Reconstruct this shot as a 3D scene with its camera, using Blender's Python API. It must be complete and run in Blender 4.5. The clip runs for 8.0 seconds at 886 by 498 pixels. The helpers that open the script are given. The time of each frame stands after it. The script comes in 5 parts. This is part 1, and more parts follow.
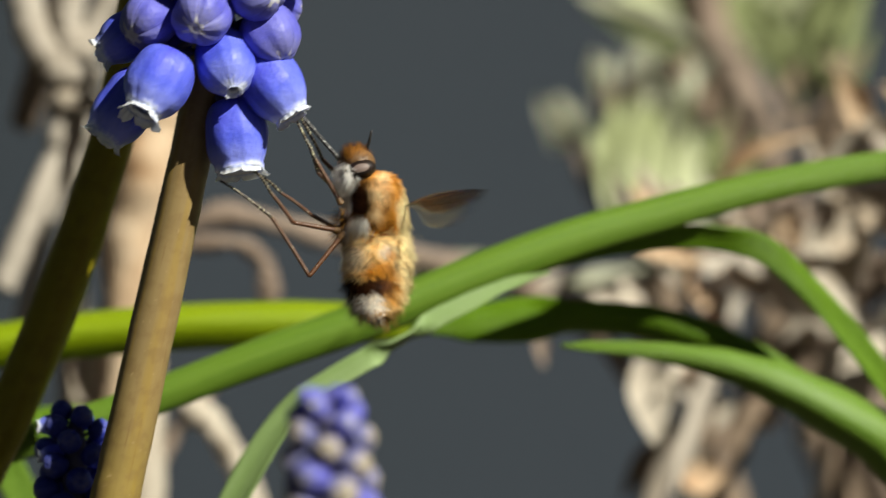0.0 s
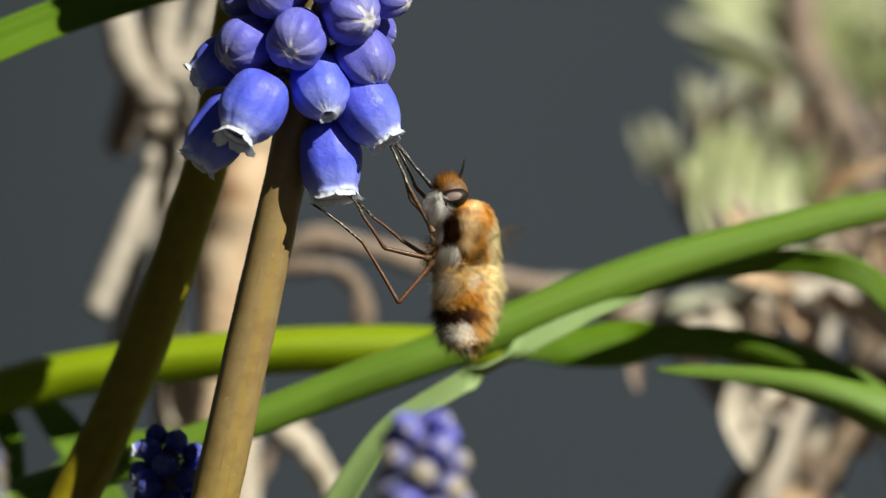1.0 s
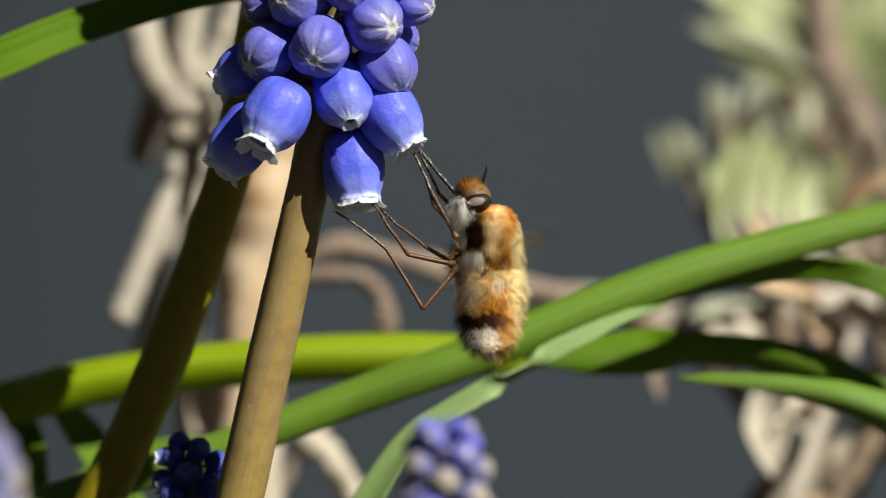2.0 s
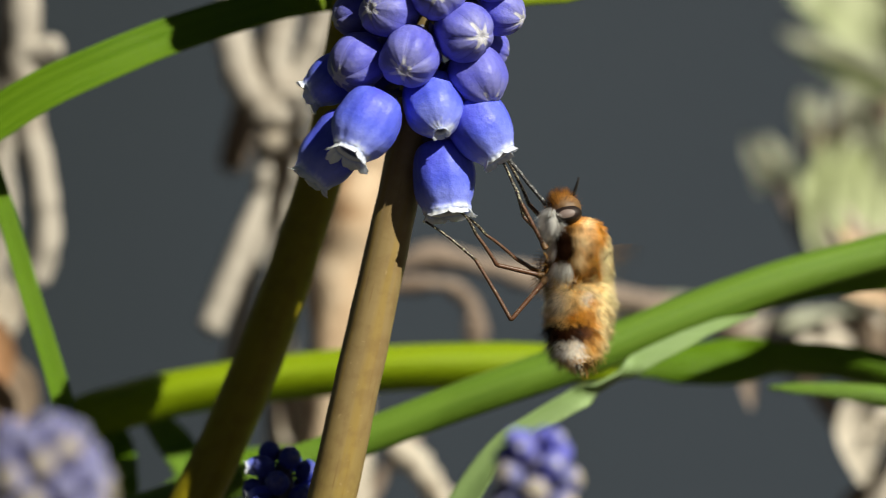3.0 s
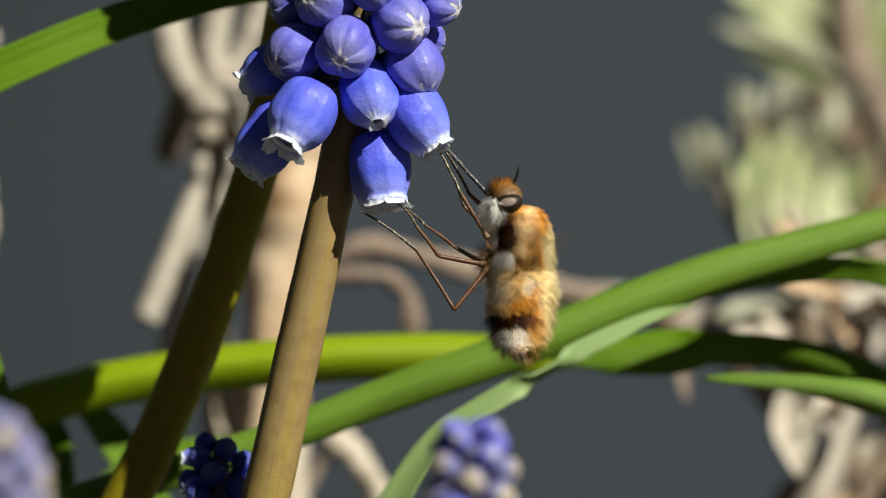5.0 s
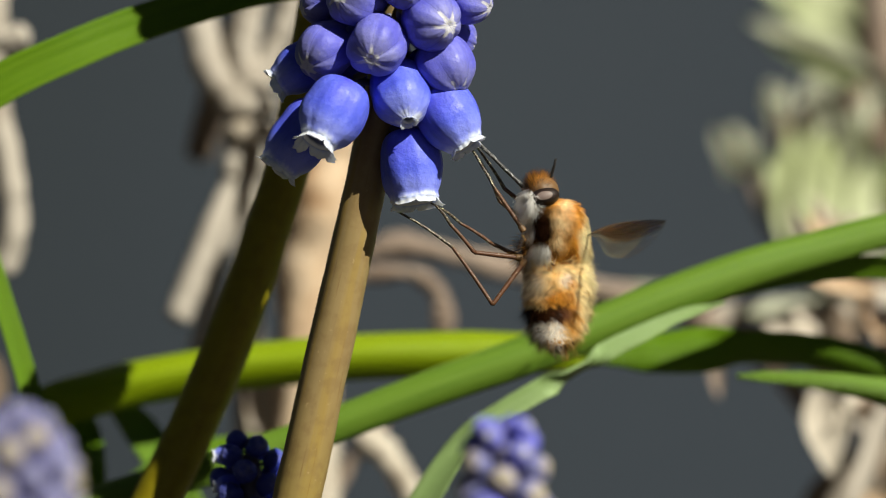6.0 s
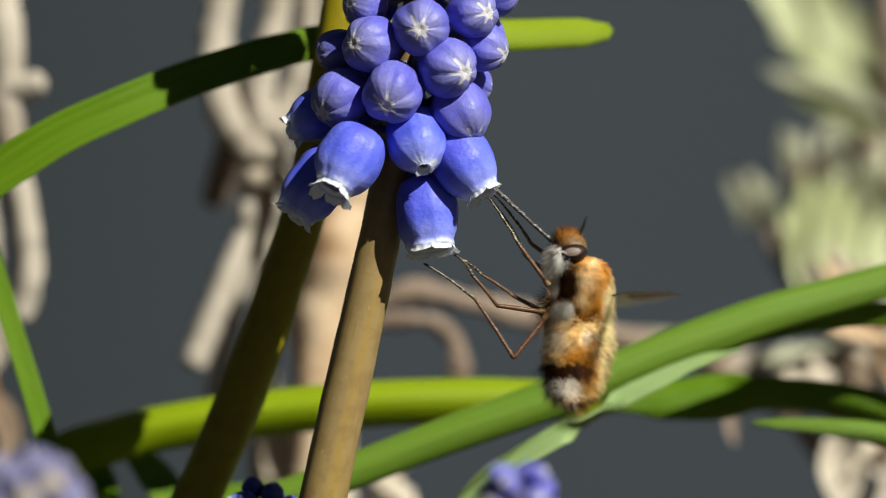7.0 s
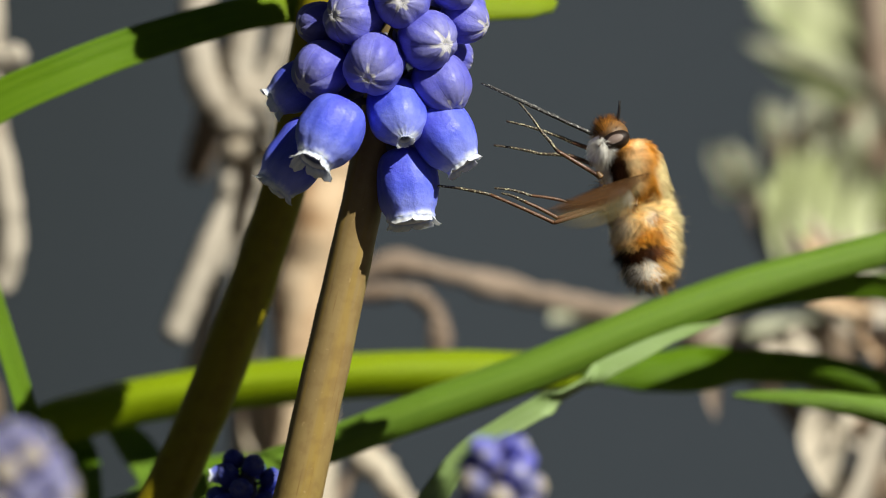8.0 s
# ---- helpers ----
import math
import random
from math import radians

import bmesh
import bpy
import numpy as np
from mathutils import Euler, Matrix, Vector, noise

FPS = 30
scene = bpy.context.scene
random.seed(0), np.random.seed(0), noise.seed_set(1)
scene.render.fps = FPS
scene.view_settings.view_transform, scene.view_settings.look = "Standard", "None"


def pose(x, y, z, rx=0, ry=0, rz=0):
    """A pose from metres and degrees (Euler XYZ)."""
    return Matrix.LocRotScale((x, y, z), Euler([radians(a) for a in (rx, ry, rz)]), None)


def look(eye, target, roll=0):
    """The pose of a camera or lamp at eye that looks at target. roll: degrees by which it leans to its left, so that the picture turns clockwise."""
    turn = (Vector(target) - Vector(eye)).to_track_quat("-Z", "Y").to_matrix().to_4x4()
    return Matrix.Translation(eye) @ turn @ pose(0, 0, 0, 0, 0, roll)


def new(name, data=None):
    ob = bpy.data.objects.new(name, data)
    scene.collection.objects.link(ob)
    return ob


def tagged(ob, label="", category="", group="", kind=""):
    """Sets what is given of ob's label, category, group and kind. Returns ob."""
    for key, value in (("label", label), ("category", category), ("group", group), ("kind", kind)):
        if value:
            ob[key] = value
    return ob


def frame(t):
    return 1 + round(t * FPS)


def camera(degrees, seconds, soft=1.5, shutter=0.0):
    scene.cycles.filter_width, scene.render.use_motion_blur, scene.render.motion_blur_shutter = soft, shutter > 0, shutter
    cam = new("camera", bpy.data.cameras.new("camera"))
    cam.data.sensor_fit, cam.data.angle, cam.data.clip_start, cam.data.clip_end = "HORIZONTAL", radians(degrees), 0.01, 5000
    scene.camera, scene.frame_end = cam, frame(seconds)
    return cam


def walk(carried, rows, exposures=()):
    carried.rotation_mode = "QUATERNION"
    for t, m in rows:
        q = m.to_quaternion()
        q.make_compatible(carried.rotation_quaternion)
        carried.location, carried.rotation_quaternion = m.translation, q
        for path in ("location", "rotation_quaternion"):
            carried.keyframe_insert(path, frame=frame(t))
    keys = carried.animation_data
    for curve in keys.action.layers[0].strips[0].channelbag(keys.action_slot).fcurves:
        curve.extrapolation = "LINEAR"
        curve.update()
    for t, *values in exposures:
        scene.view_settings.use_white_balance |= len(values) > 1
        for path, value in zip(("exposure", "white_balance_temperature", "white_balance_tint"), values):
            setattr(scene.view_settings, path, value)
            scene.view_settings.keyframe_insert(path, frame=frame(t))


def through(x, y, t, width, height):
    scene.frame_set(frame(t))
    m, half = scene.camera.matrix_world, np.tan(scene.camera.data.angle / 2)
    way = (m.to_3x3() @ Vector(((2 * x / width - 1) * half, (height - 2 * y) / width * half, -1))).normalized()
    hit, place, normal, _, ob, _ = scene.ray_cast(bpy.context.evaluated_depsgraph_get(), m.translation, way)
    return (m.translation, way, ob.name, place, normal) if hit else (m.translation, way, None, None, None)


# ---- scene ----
# ---- camera: a long lens about 0.3 m from the flower, on a head that is turned by hand ----
EYE = (0.0, -0.304, 0.150)
cam = camera(10.0, 8.0, soft=0.9, shutter=0.5)
cam.data.dof.use_dof = True
cam.data.dof.focus_distance = 0.3010
cam.data.dof.aperture_fstop = 30.0

# seconds, degrees of tilt and of turn
TURNS = [
    (0.0, -0.422, -2.495),
    (0.2, -0.537, -2.230),
    (0.5, -0.528, -1.830),
    (0.8, -0.304, -1.595),
    (1.0, -0.147, -1.429),
    (1.2, -0.064, -1.323),
    (2.3, -0.058, -0.985),
    (2.5, -0.058, -0.754),
    (2.8, -0.026, -0.361),
    (3.0, 0.049, -0.150),
    (3.5, 0.000, 0.000),
    (4.0, -0.134, -0.032),
    (4.2, -0.105, -0.531),
    (4.5, -0.088, -0.933),
    (4.7, -0.067, -0.921),
    (5.8, -0.051, -0.607),
    (6.0, -0.079, -0.518),
    (6.5, 0.070, -0.339),
    (6.8, 0.307, -0.288),
    (7.0, 0.451, -0.342),
    (7.3, 0.492, -0.480),
    (7.5, 0.422, -0.575),
    (7.6, 0.358, -0.595),
    (7.7, 0.313, -0.575),
    (7.8, 0.246, -0.556),
    (7.9, 0.169, -0.547),
    (8.0, 0.137, -0.559),
]
walk(cam, [(t, pose(*EYE, 90 + tilt, 0, turn)) for t, tilt, turn in TURNS])

# ---- light: clear sky, high sun over the camera's right shoulder ----
SUN_SIDE, SUN_HEIGHT = radians(43), radians(40)
TO_SUN = Vector((math.sin(SUN_SIDE) * math.cos(SUN_HEIGHT), -math.cos(SUN_SIDE) * math.cos(SUN_HEIGHT), math.sin(SUN_HEIGHT)))
world = bpy.data.worlds.new("sky")
world.use_nodes = True
scene.world = world
sky = world.node_tree.nodes.new("ShaderNodeTexSky")
sky.sky_type, sky.sun_disc = "NISHITA", False
sky.sun_elevation, sky.sun_rotation = SUN_HEIGHT, math.pi - SUN_SIDE
world.node_tree.links.new(sky.outputs[0], world.node_tree.nodes["Background"].inputs[0])
world.node_tree.nodes["Background"].inputs[1].default_value = 0.007
sun = new("sun", bpy.data.lights.new("sun", "SUN"))
sun.data.energy, sun.data.angle, sun.data.color = 5.0, radians(0.55), (1.0, 0.98, 0.86)
sun.matrix_basis = look(TO_SUN, (0, 0, 0))
scene.view_settings.exposure = 0.42


# ---- materials ----
class Nodes:
    """A short way to write node materials."""

    def __init__(self, name):
        self.mat = bpy.data.materials.new(name)
        self.mat.use_nodes = True
        self.tree = self.mat.node_tree
        self.bsdf = self.tree.nodes["Principled BSDF"]
        self.out = self.tree.nodes["Material Output"]

    def put(self, value, socket):
        if isinstance(value, bpy.types.NodeSocket):
            self.tree.links.new(value, socket)
        else:
            socket.default_value = value

    def coords(self, which="Object"):
        return self.tree.nodes.new("ShaderNodeTexCoord").outputs[which]

    def noise(self, scale, detail=3.0, at=None, stretch=None):
        n = self.tree.nodes.new("ShaderNodeTexNoise")
        n.inputs["Scale"].default_value, n.inputs["Detail"].default_value = scale, detail
        p = at if at is not None else self.coords()
        if stretch:
            m = self.tree.nodes.new("ShaderNodeMapping")
            m.inputs["Scale"].default_value = stretch
            self.tree.links.new(p, m.inputs[0])
            p = m.outputs[0]
        self.tree.links.new(p, n.inputs["Vector"])
        return n.outputs["Fac"]

    def ramp(self, fac, *stops):
        r = self.tree.nodes.new("ShaderNodeValToRGB")
        el = r.color_ramp.elements
        while len(el) < len(stops):
            el.new(0.5)
        for e, (p, c) in zip(el, stops):
            e.position, e.color = p, (*c, 1) if len(c) == 3 else c
        self.put(fac, r.inputs[0])
        return r.outputs[0]

    def math(self, op, a, b=0.0, c=0.0):
        m = self.tree.nodes.new("ShaderNodeMath")
        m.operation = op
        for v, s in zip((a, b, c), m.inputs):
            self.put(v, s)
        return m.outputs[0]

    def smooth(self, v, lo, hi):
        m = self.tree.nodes.new("ShaderNodeMapRange")
        m.interpolation_type = "SMOOTHSTEP"
        for s, x in zip(("Value", "From Min", "From Max"), (v, lo, hi)):
            self.put(x, m.inputs[s])
        return m.outputs[0]

    def mix(self, fac, a, b, how="MIX"):
        m = self.tree.nodes.new("ShaderNodeMix")
        m.data_type, m.blend_type = "RGBA", how
        self.put(fac, m.inputs[0])
        for v, s in ((a, m.inputs[6]), (b, m.inputs[7])):
            self.put((*v, 1) if isinstance(v, tuple) and len(v) == 3 else v, s)
        return m.outputs[2]

    def split(self, v):
        s = self.tree.nodes.new("ShaderNodeSeparateXYZ")
        self.tree.links.new(v, s.inputs[0])
        return s.outputs

    def random(self):
        return self.tree.nodes.new("ShaderNodeObjectInfo").outputs["Random"]

    def bump(self, height, strength, distance):
        b = self.tree.nodes.new("ShaderNodeBump")
        b.inputs["Strength"].default_value, b.inputs["Distance"].default_value = strength, distance
        self.put(height, b.inputs["Height"])
        self.tree.links.new(b.outputs[0], self.bsdf.inputs["Normal"])
        return b.outputs[0]

    def done(self, colour, rough=0.5, through=0.0, glow_colour=None, **more):
        self.put((*colour, 1) if isinstance(colour, tuple) else colour, self.bsdf.inputs["Base Color"])
        self.put(rough, self.bsdf.inputs["Roughness"])
        for k, v in more.items():
            self.put(v, self.bsdf.inputs[k.replace("_", " ")])
        if through:
            t = self.tree.nodes.new("ShaderNodeBsdfTranslucent")
            c = glow_colour if glow_colour is not None else colour
            self.put((*c, 1) if isinstance(c, tuple) else c, t.inputs[0])
            m = self.tree.nodes.new("ShaderNodeMixShader")
            m.inputs[0].default_value = through
            self.tree.links.new(self.bsdf.outputs[0], m.inputs[1])
            self.tree.links.new(t.outputs[0], m.inputs[2])
            self.tree.links.new(m.outputs[0], self.out.inputs[0])
        return self.mat


def petal_material(name, low, high, bloom, tip, tip_at, star=False):
    """A tepal: colour along the flower from stalk to mouth, faint veins, a frosted bloom, a pale mouth or a pale six-rayed seam."""
    n = Nodes(name)
    p = n.coords()
    x, y, z = n.split(p)
    zz = n.math("MULTIPLY", z, 1000.0)
    angle = n.math("ARCTAN2", y, x)
    vein = n.math("SINE", n.math("MULTIPLY", angle, 18.0))
    cloud = n.noise(900, 4)
    body = n.mix(n.smooth(n.math("ADD", zz, n.math("MULTIPLY", cloud, 1.2)), 0.6, 4.6), low, high)
    body = n.mix(n.math("MULTIPLY", n.smooth(n.noise(620, 4, stretch=(1, 1, 0.5)), 0.42, 0.66), 0.7), body, bloom)
    body = n.mix(n.math("MULTIPLY", n.noise(2600, 3), 0.3), body, tuple(c * 0.75 for c in low))
    body = n.mix(n.math("MULTIPLY", n.smooth(vein, 0.5, 1.0), 0.05), body, tuple(c * 0.7 for c in low))
    body = n.mix(n.math("MULTIPLY", n.smooth(n.noise(3800, 5, stretch=(1, 1, 0.45)), 0.48, 0.66), 0.42), body, tuple(c * 0.62 for c in high))
    body = n.mix(n.math("MULTIPLY", n.random(), 0.35), body, tuple(c * 0.8 for c in high))
    ragged = n.math("ADD", zz, n.math("MULTIPLY", n.math("SUBTRACT", n.noise(1500, 3, stretch=(1, 1, 0.4)), 0.5), 1.1))
    if star:
        radius = n.math("MULTIPLY", n.math("SQRT", n.math("ADD", n.math("MULTIPLY", x, x), n.math("MULTIPLY", y, y))), 1000.0)
        off = n.math("MULTIPLY", radius, n.math("ABSOLUTE", n.math("SINE", n.math("MULTIPLY", angle, 3.0))))
        off = n.math("MAXIMUM", n.math("SUBTRACT", off, n.math("MULTIPLY", n.math("SUBTRACT", 1.0, n.smooth(radius, 0.1, 0.8)), 0.2)), 0.0)
        seam = n.math("SUBTRACT", 1.0, n.smooth(n.math("ADD", off, n.math("MULTIPLY", n.noise(2200, 2), 0.22)), 0.28, 0.52))
        near = n.smooth(n.math("SUBTRACT", n.math("ADD", n.math("MULTIPLY", n.noise(1300, 3), 1.5), 0.62), radius), 0.5, 0.75)
        near = n.math("MULTIPLY", near, n.smooth(zz, 2.2, 2.6))
        haze = n.math("MULTIPLY", n.smooth(ragged, tip_at - 0.9, tip_at + 0.4), 0.30)
        body = n.mix(haze, body, (0.36, 0.35, 0.33))
        body = n.mix(n.math("MULTIPLY", n.math("MULTIPLY", seam, near), 0.68), body, tip)
        # shade in the creases between closed tepals, put into the colour
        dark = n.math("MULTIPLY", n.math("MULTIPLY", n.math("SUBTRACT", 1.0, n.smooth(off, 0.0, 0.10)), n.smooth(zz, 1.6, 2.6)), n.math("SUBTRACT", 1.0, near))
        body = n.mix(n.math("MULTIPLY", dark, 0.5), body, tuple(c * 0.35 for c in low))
    else:
        body = n.mix(n.math("MULTIPLY", n.smooth(ragged, tip_at - 1.8, tip_at - 0.2), 0.75), body, tuple(0.74 * a + 0.26 * b for a, b in zip(high, tip)))
        body = n.mix(n.smooth(ragged, tip_at - 0.35, tip_at + 0.35), body, tip)
    n.bump(n.math("ADD", n.math("ADD", n.math("MULTIPLY", n.noise(4200, 4), 0.9), n.math("MULTIPLY", n.noise(650, 2), 1.2)), n.math("MULTIPLY", vein, 0.14)), 0.42, 0.00010)
    return n.done(body, n.ramp(n.noise(1400, 3), (0.35, (0.42,) * 3), (0.7, (0.62,) * 3)), Specular_IOR_Level=0.36, Subsurface_Weight=0.15, Subsurface_Radius=(0.4, 0.45, 1.0), Subsurface_Scale=0.0009)


PETAL = petal_material("blue tepals", (0.082, 0.076, 0.58), (0.090, 0.134, 0.80), (0.16, 0.205, 0.86), (0.84, 0.88, 0.95), 4.34)
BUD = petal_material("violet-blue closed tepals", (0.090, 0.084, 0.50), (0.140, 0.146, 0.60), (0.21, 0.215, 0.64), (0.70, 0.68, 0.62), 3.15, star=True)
FADED = petal_material("faded tepals with buff tips", (0.13, 0.13, 0.38), (0.19, 0.195, 0.40), (0.25, 0.26, 0.42), (0.38, 0.325, 0.25), 2.92)
WAN = petal_material("pale violet tepals", (0.125, 0.12, 0.30), (0.185, 0.18, 0.34), (0.23, 0.225, 0.36), (0.21, 0.205, 0.33), 3.3)
YOUNG = petal_material("dark young tepals", (0.018, 0.030, 0.26), (0.028, 0.045, 0.34), (0.05, 0.07, 0.40), (0.06, 0.08, 0.40), 3.6, star=True)


def frill_material():
    n = Nodes("white frill")
    x, y, z = n.split(n.coords())
    c = n.ramp(n.noise(1800, 3), (0.3, (0.74, 0.78, 0.92)), (0.6, (0.90, 0.91, 0.92)))
    c = n.mix(n.smooth(n.math("MULTIPLY", z, 1000.0), 4.36, 4.62), (0.55, 0.62, 0.88), c)
    n.bump(n.noise(5000, 2), 0.2, 0.00004)
    return n.done(c, 0.5, through=0.4, glow_colour=c)


FRILL = frill_material()


def inside_material():
    n = Nodes("inside of the bell")
    x, y, z = n.split(n.coords())
    deep = n.ramp(n.noise(1200), (0.3, (0.20, 0.22, 0.40)), (0.7, (0.34, 0.36, 0.52)))
    return n.done(n.mix(n.smooth(n.math("MULTIPLY", z, 1000.0), 4.05, 4.38), deep, (0.84, 0.85, 0.88)), 0.6)


INSIDE = inside_material()


def stem_material(name, low, high, streaks, through, glow):
    """Fleshy stalk: long streaks, a tint that changes with height, fine fibres and scars."""
    n = Nodes(name)
    p = n.coords("UV")
    u, v, _ = n.split(p)
    streak = n.noise(1.0, 5, at=p, stretch=(30, 2.0, 1))
    broad = n.noise(1.0, 3, at=p, stretch=(4, 1.2, 1))
    col = n.mix(n.smooth(n.math("ADD", v, n.math("MULTIPLY", broad, 0.5)), 5.3, 6.2), low, high)
    col = n.mix(n.math("MULTIPLY", streak, 0.62), col, streaks)
    gilt = n.smooth(n.noise(1.0, 4, at=p, stretch=(9, 1.1, 1)), 0.54, 0.66)
    col = n.mix(n.math("MULTIPLY", gilt, 0.38), col, tuple(x * f for x, f in zip(low, (1.0, 0.86, 1.0))))
    scar = n.smooth(n.noise(1.0, 6, at=p, stretch=(34, 4.5, 1)), 0.61, 0.72)
    col = n.mix(n.math("MULTIPLY", scar, 0.4), col, tuple(x * f for x, f in zip(streaks, (0.62, 0.42, 0.4))))
    col = n.mix(n.math("MULTIPLY", n.smooth(n.noise(1100, 6), 0.42, 0.66), 0.40), col, tuple(x * f for x, f in zip(high, (0.62, 0.52, 0.45))))
    speck = n.smooth(n.noise(2600, 3), 0.66, 0.74)
    col = n.mix(n.math("MULTIPLY", speck, 0.35), col, tuple(min(1, x * 1.8) for x in high))
    n.bump(n.math("ADD", n.math("MULTIPLY", n.noise(5000, 2), 0.3), streak), 0.22, 0.00007)
    return n.done(col, 0.42, through=through, glow_colour=glow, Specular_IOR_Level=0.35)


SCAPE = stem_material("buff-green stalk", (0.34, 0.252, 0.024), (0.33, 0.238, 0.112), (0.26, 0.172, 0.050), 0.10, (0.34, 0.26, 0.06))
SCAPE_DARK = stem_material("olive stalk", (0.27, 0.225, 0.010), (0.27, 0.23, 0.006), (0.32, 0.26, 0.010), 0.12, (0.42, 0.35, 0.01))
SCAPE_VIOLET = stem_material("violet-green stalk", (0.13, 0.13, 0.14), (0.12, 0.11, 0.20), (0.10, 0.09, 0.14), 0.05, (0.15, 0.14, 0.15))


def leaf_material(name, dark, light, pale, glow, amount, waxy=0.0, glow_from=None, gloss=0.3):
    """Strap leaf: veins along it, a paler margin, dust and a waxy gloss whose sheen is also put into the colour, light
    through the blade.
    """
    n = Nodes(name)
    p = n.coords("UV")
    u, v, _ = n.split(p)
    vein = n.noise(1.0, 2, at=p, stretch=(40, 0.5, 1))
    broad = n.noise(1.0, 3, at=p, stretch=(5, 3.0, 1))
    col = n.mix(n.smooth(vein, 0.32, 0.68), dark, light)
    col = n.mix(n.math("MULTIPLY", n.smooth(broad, 0.35, 0.75), 0.6), col, light)
    edge = n.smooth(n.math("ABSOLUTE", n.math("SUBTRACT", u, 0.5)), 0.40, 0.5)
    col = n.mix(n.math("MULTIPLY", edge, 0.12), col, pale)
    # sun shining through the tip, put into the colour as yellow-green
    if glow_from:
        col = n.mix(n.smooth(v, glow_from, glow_from + 0.3), col, (0.26, 0.36, 0.004))
    # waxy bloom in streaks, with reflected sun painted in as paler colour
    if waxy:
        col = n.mix(n.math("MULTIPLY", n.noise(1.0, 3, at=p, stretch=(8, 1.6, 1)), waxy), col, pale)
    n.bump(n.math("ADD", vein, n.math("MULTIPLY", n.noise(3000, 2), 0.3)), 0.6, 0.00014)
    return n.done(col, n.ramp(vein, (0.3, (0.36,) * 3), (0.7, (0.52,) * 3)), through=amount, glow_colour=glow, Specular_IOR_Level=gloss)


LEAF = leaf_material("green strap leaf", (0.070, 0.165, 0.003), (0.140, 0.255, 0.007), (0.22, 0.32, 0.06), (0.22, 0.36, 0.008), 0.22)
LEAF_ARCH = leaf_material("green strap leaf with sun glow coloured into its tip", (0.070, 0.165, 0.003), (0.140, 0.255, 0.007), (0.22, 0.32, 0.06), (0.22, 0.36, 0.008), 0.22, glow_from=7.77)
LEAF_PALE = leaf_material("pale green leaf face", (0.14, 0.26, 0.035), (0.21, 0.35, 0.075), (0.42, 0.52, 0.27), (0.16, 0.28, 0.02), 0.15, waxy=0.7, gloss=0.5)
LEAF_MID = leaf_material("waxy green leaf", (0.062, 0.150, 0.004), (0.125, 0.225, 0.010), (0.24, 0.34, 0.09), (0.10, 0.22, 0.01), 0.06, waxy=0.30)
LEAF_GLOW = leaf_material("thin yellow-green leaf", (0.20, 0.29, 0.002), (0.29, 0.39, 0.003), (0.24, 0.34, 0.01), (0.30, 0.46, 0.004), 0.25)


def dry_material(name, a, b, c, scale=500):
    n = Nodes(name)
    col = n.mix(n.noise(scale, 4), a, b)
    col = n.mix(n.smooth(n.noise(scale * 0.22, 3), 0.5, 0.72), col, c)
    col = n.mix(n.math("MULTIPLY", n.random(), 0.3), col, tuple(x * 0.7 for x in a))
    n.bump(n.noise(scale * 3, 4), 0.5, 0.0003)
    return n.done(col, 0.8, through=0.08, glow_colour=col)


STRAW = dry_material("dry straw", (0.42, 0.365, 0.30), (0.57, 0.51, 0.43), (0.30, 0.245, 0.185))
BARK = dry_material("weathered brown twig", (0.20, 0.135, 0.085), (0.33, 0.25, 0.18), (0.12, 0.08, 0.05))
TWIG = dry_material("pinkish brown twig", (0.25, 0.18, 0.135), (0.37, 0.29, 0.225), (0.17, 0.115, 0.08))
RUST = dry_material("rust-brown dead leaf", (0.56, 0.36, 0.20), (0.72, 0.58, 0.42), (0.40, 0.21, 0.09))
BUFF = dry_material("buff dead leaf", (0.50, 0.43, 0.34), (0.64, 0.575, 0.47), (0.34, 0.26, 0.18))
GREYGREEN = dry_material("grey-green downy leaf", (0.42, 0.425, 0.30), (0.58, 0.58, 0.45), (0.29, 0.30, 0.17))
DULL = dry_material("dull rust-orange dead leaf", (0.34, 0.16, 0.06), (0.50, 0.30, 0.16), (0.22, 0.10, 0.04))
OLIVE = dry_material("dull olive-green leaf", (0.16, 0.19, 0.065), (0.27, 0.30, 0.13), (0.11, 0.125, 0.045))
FRESH = dry_material("light green downy leaf", (0.40, 0.43, 0.235), (0.56, 0.585, 0.37), (0.26, 0.29, 0.125))


def wall_material():
    n = Nodes("dark grey plaster")
    col = n.mix(n.noise(9, 5), (0.0200, 0.0280, 0.0395), (0.0268, 0.0362, 0.0492))
    col = n.mix(n.math("MULTIPLY", n.smooth(n.noise(420, 4), 0.6, 0.8), 0.3), col, (0.07, 0.076, 0.08))
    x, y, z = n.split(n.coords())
    # the grey is darker towards -x, with an uneven border
    left_tone = n.math("SUBTRACT", 1.0, n.smooth(n.math("ADD", x, n.math("MULTIPLY", n.noise(14, 3), 0.03)), -0.05, 0.02))
    col = n.mix(n.math("MULTIPLY", left_tone, 0.8), col, (0.0135, 0.020, 0.026))
    n.bump(n.noise(600, 5), 0.4, 0.0008)
    return n.done(col, 0.85)


def soil_material():
    n = Nodes("crumbly soil")
    col = n.mix(n.noise(60, 5), (0.014, 0.011, 0.008), (0.036, 0.028, 0.020))
    n.bump(n.noise(150, 6), 0.8, 0.006)
    return n.done(col, 0.95)


WALL, SOIL = wall_material(), soil_material()


# ---- helpers for meshes; lengths in millimetres ----
def V(x, y, z):
    return Vector((x, y, z)) * 0.001


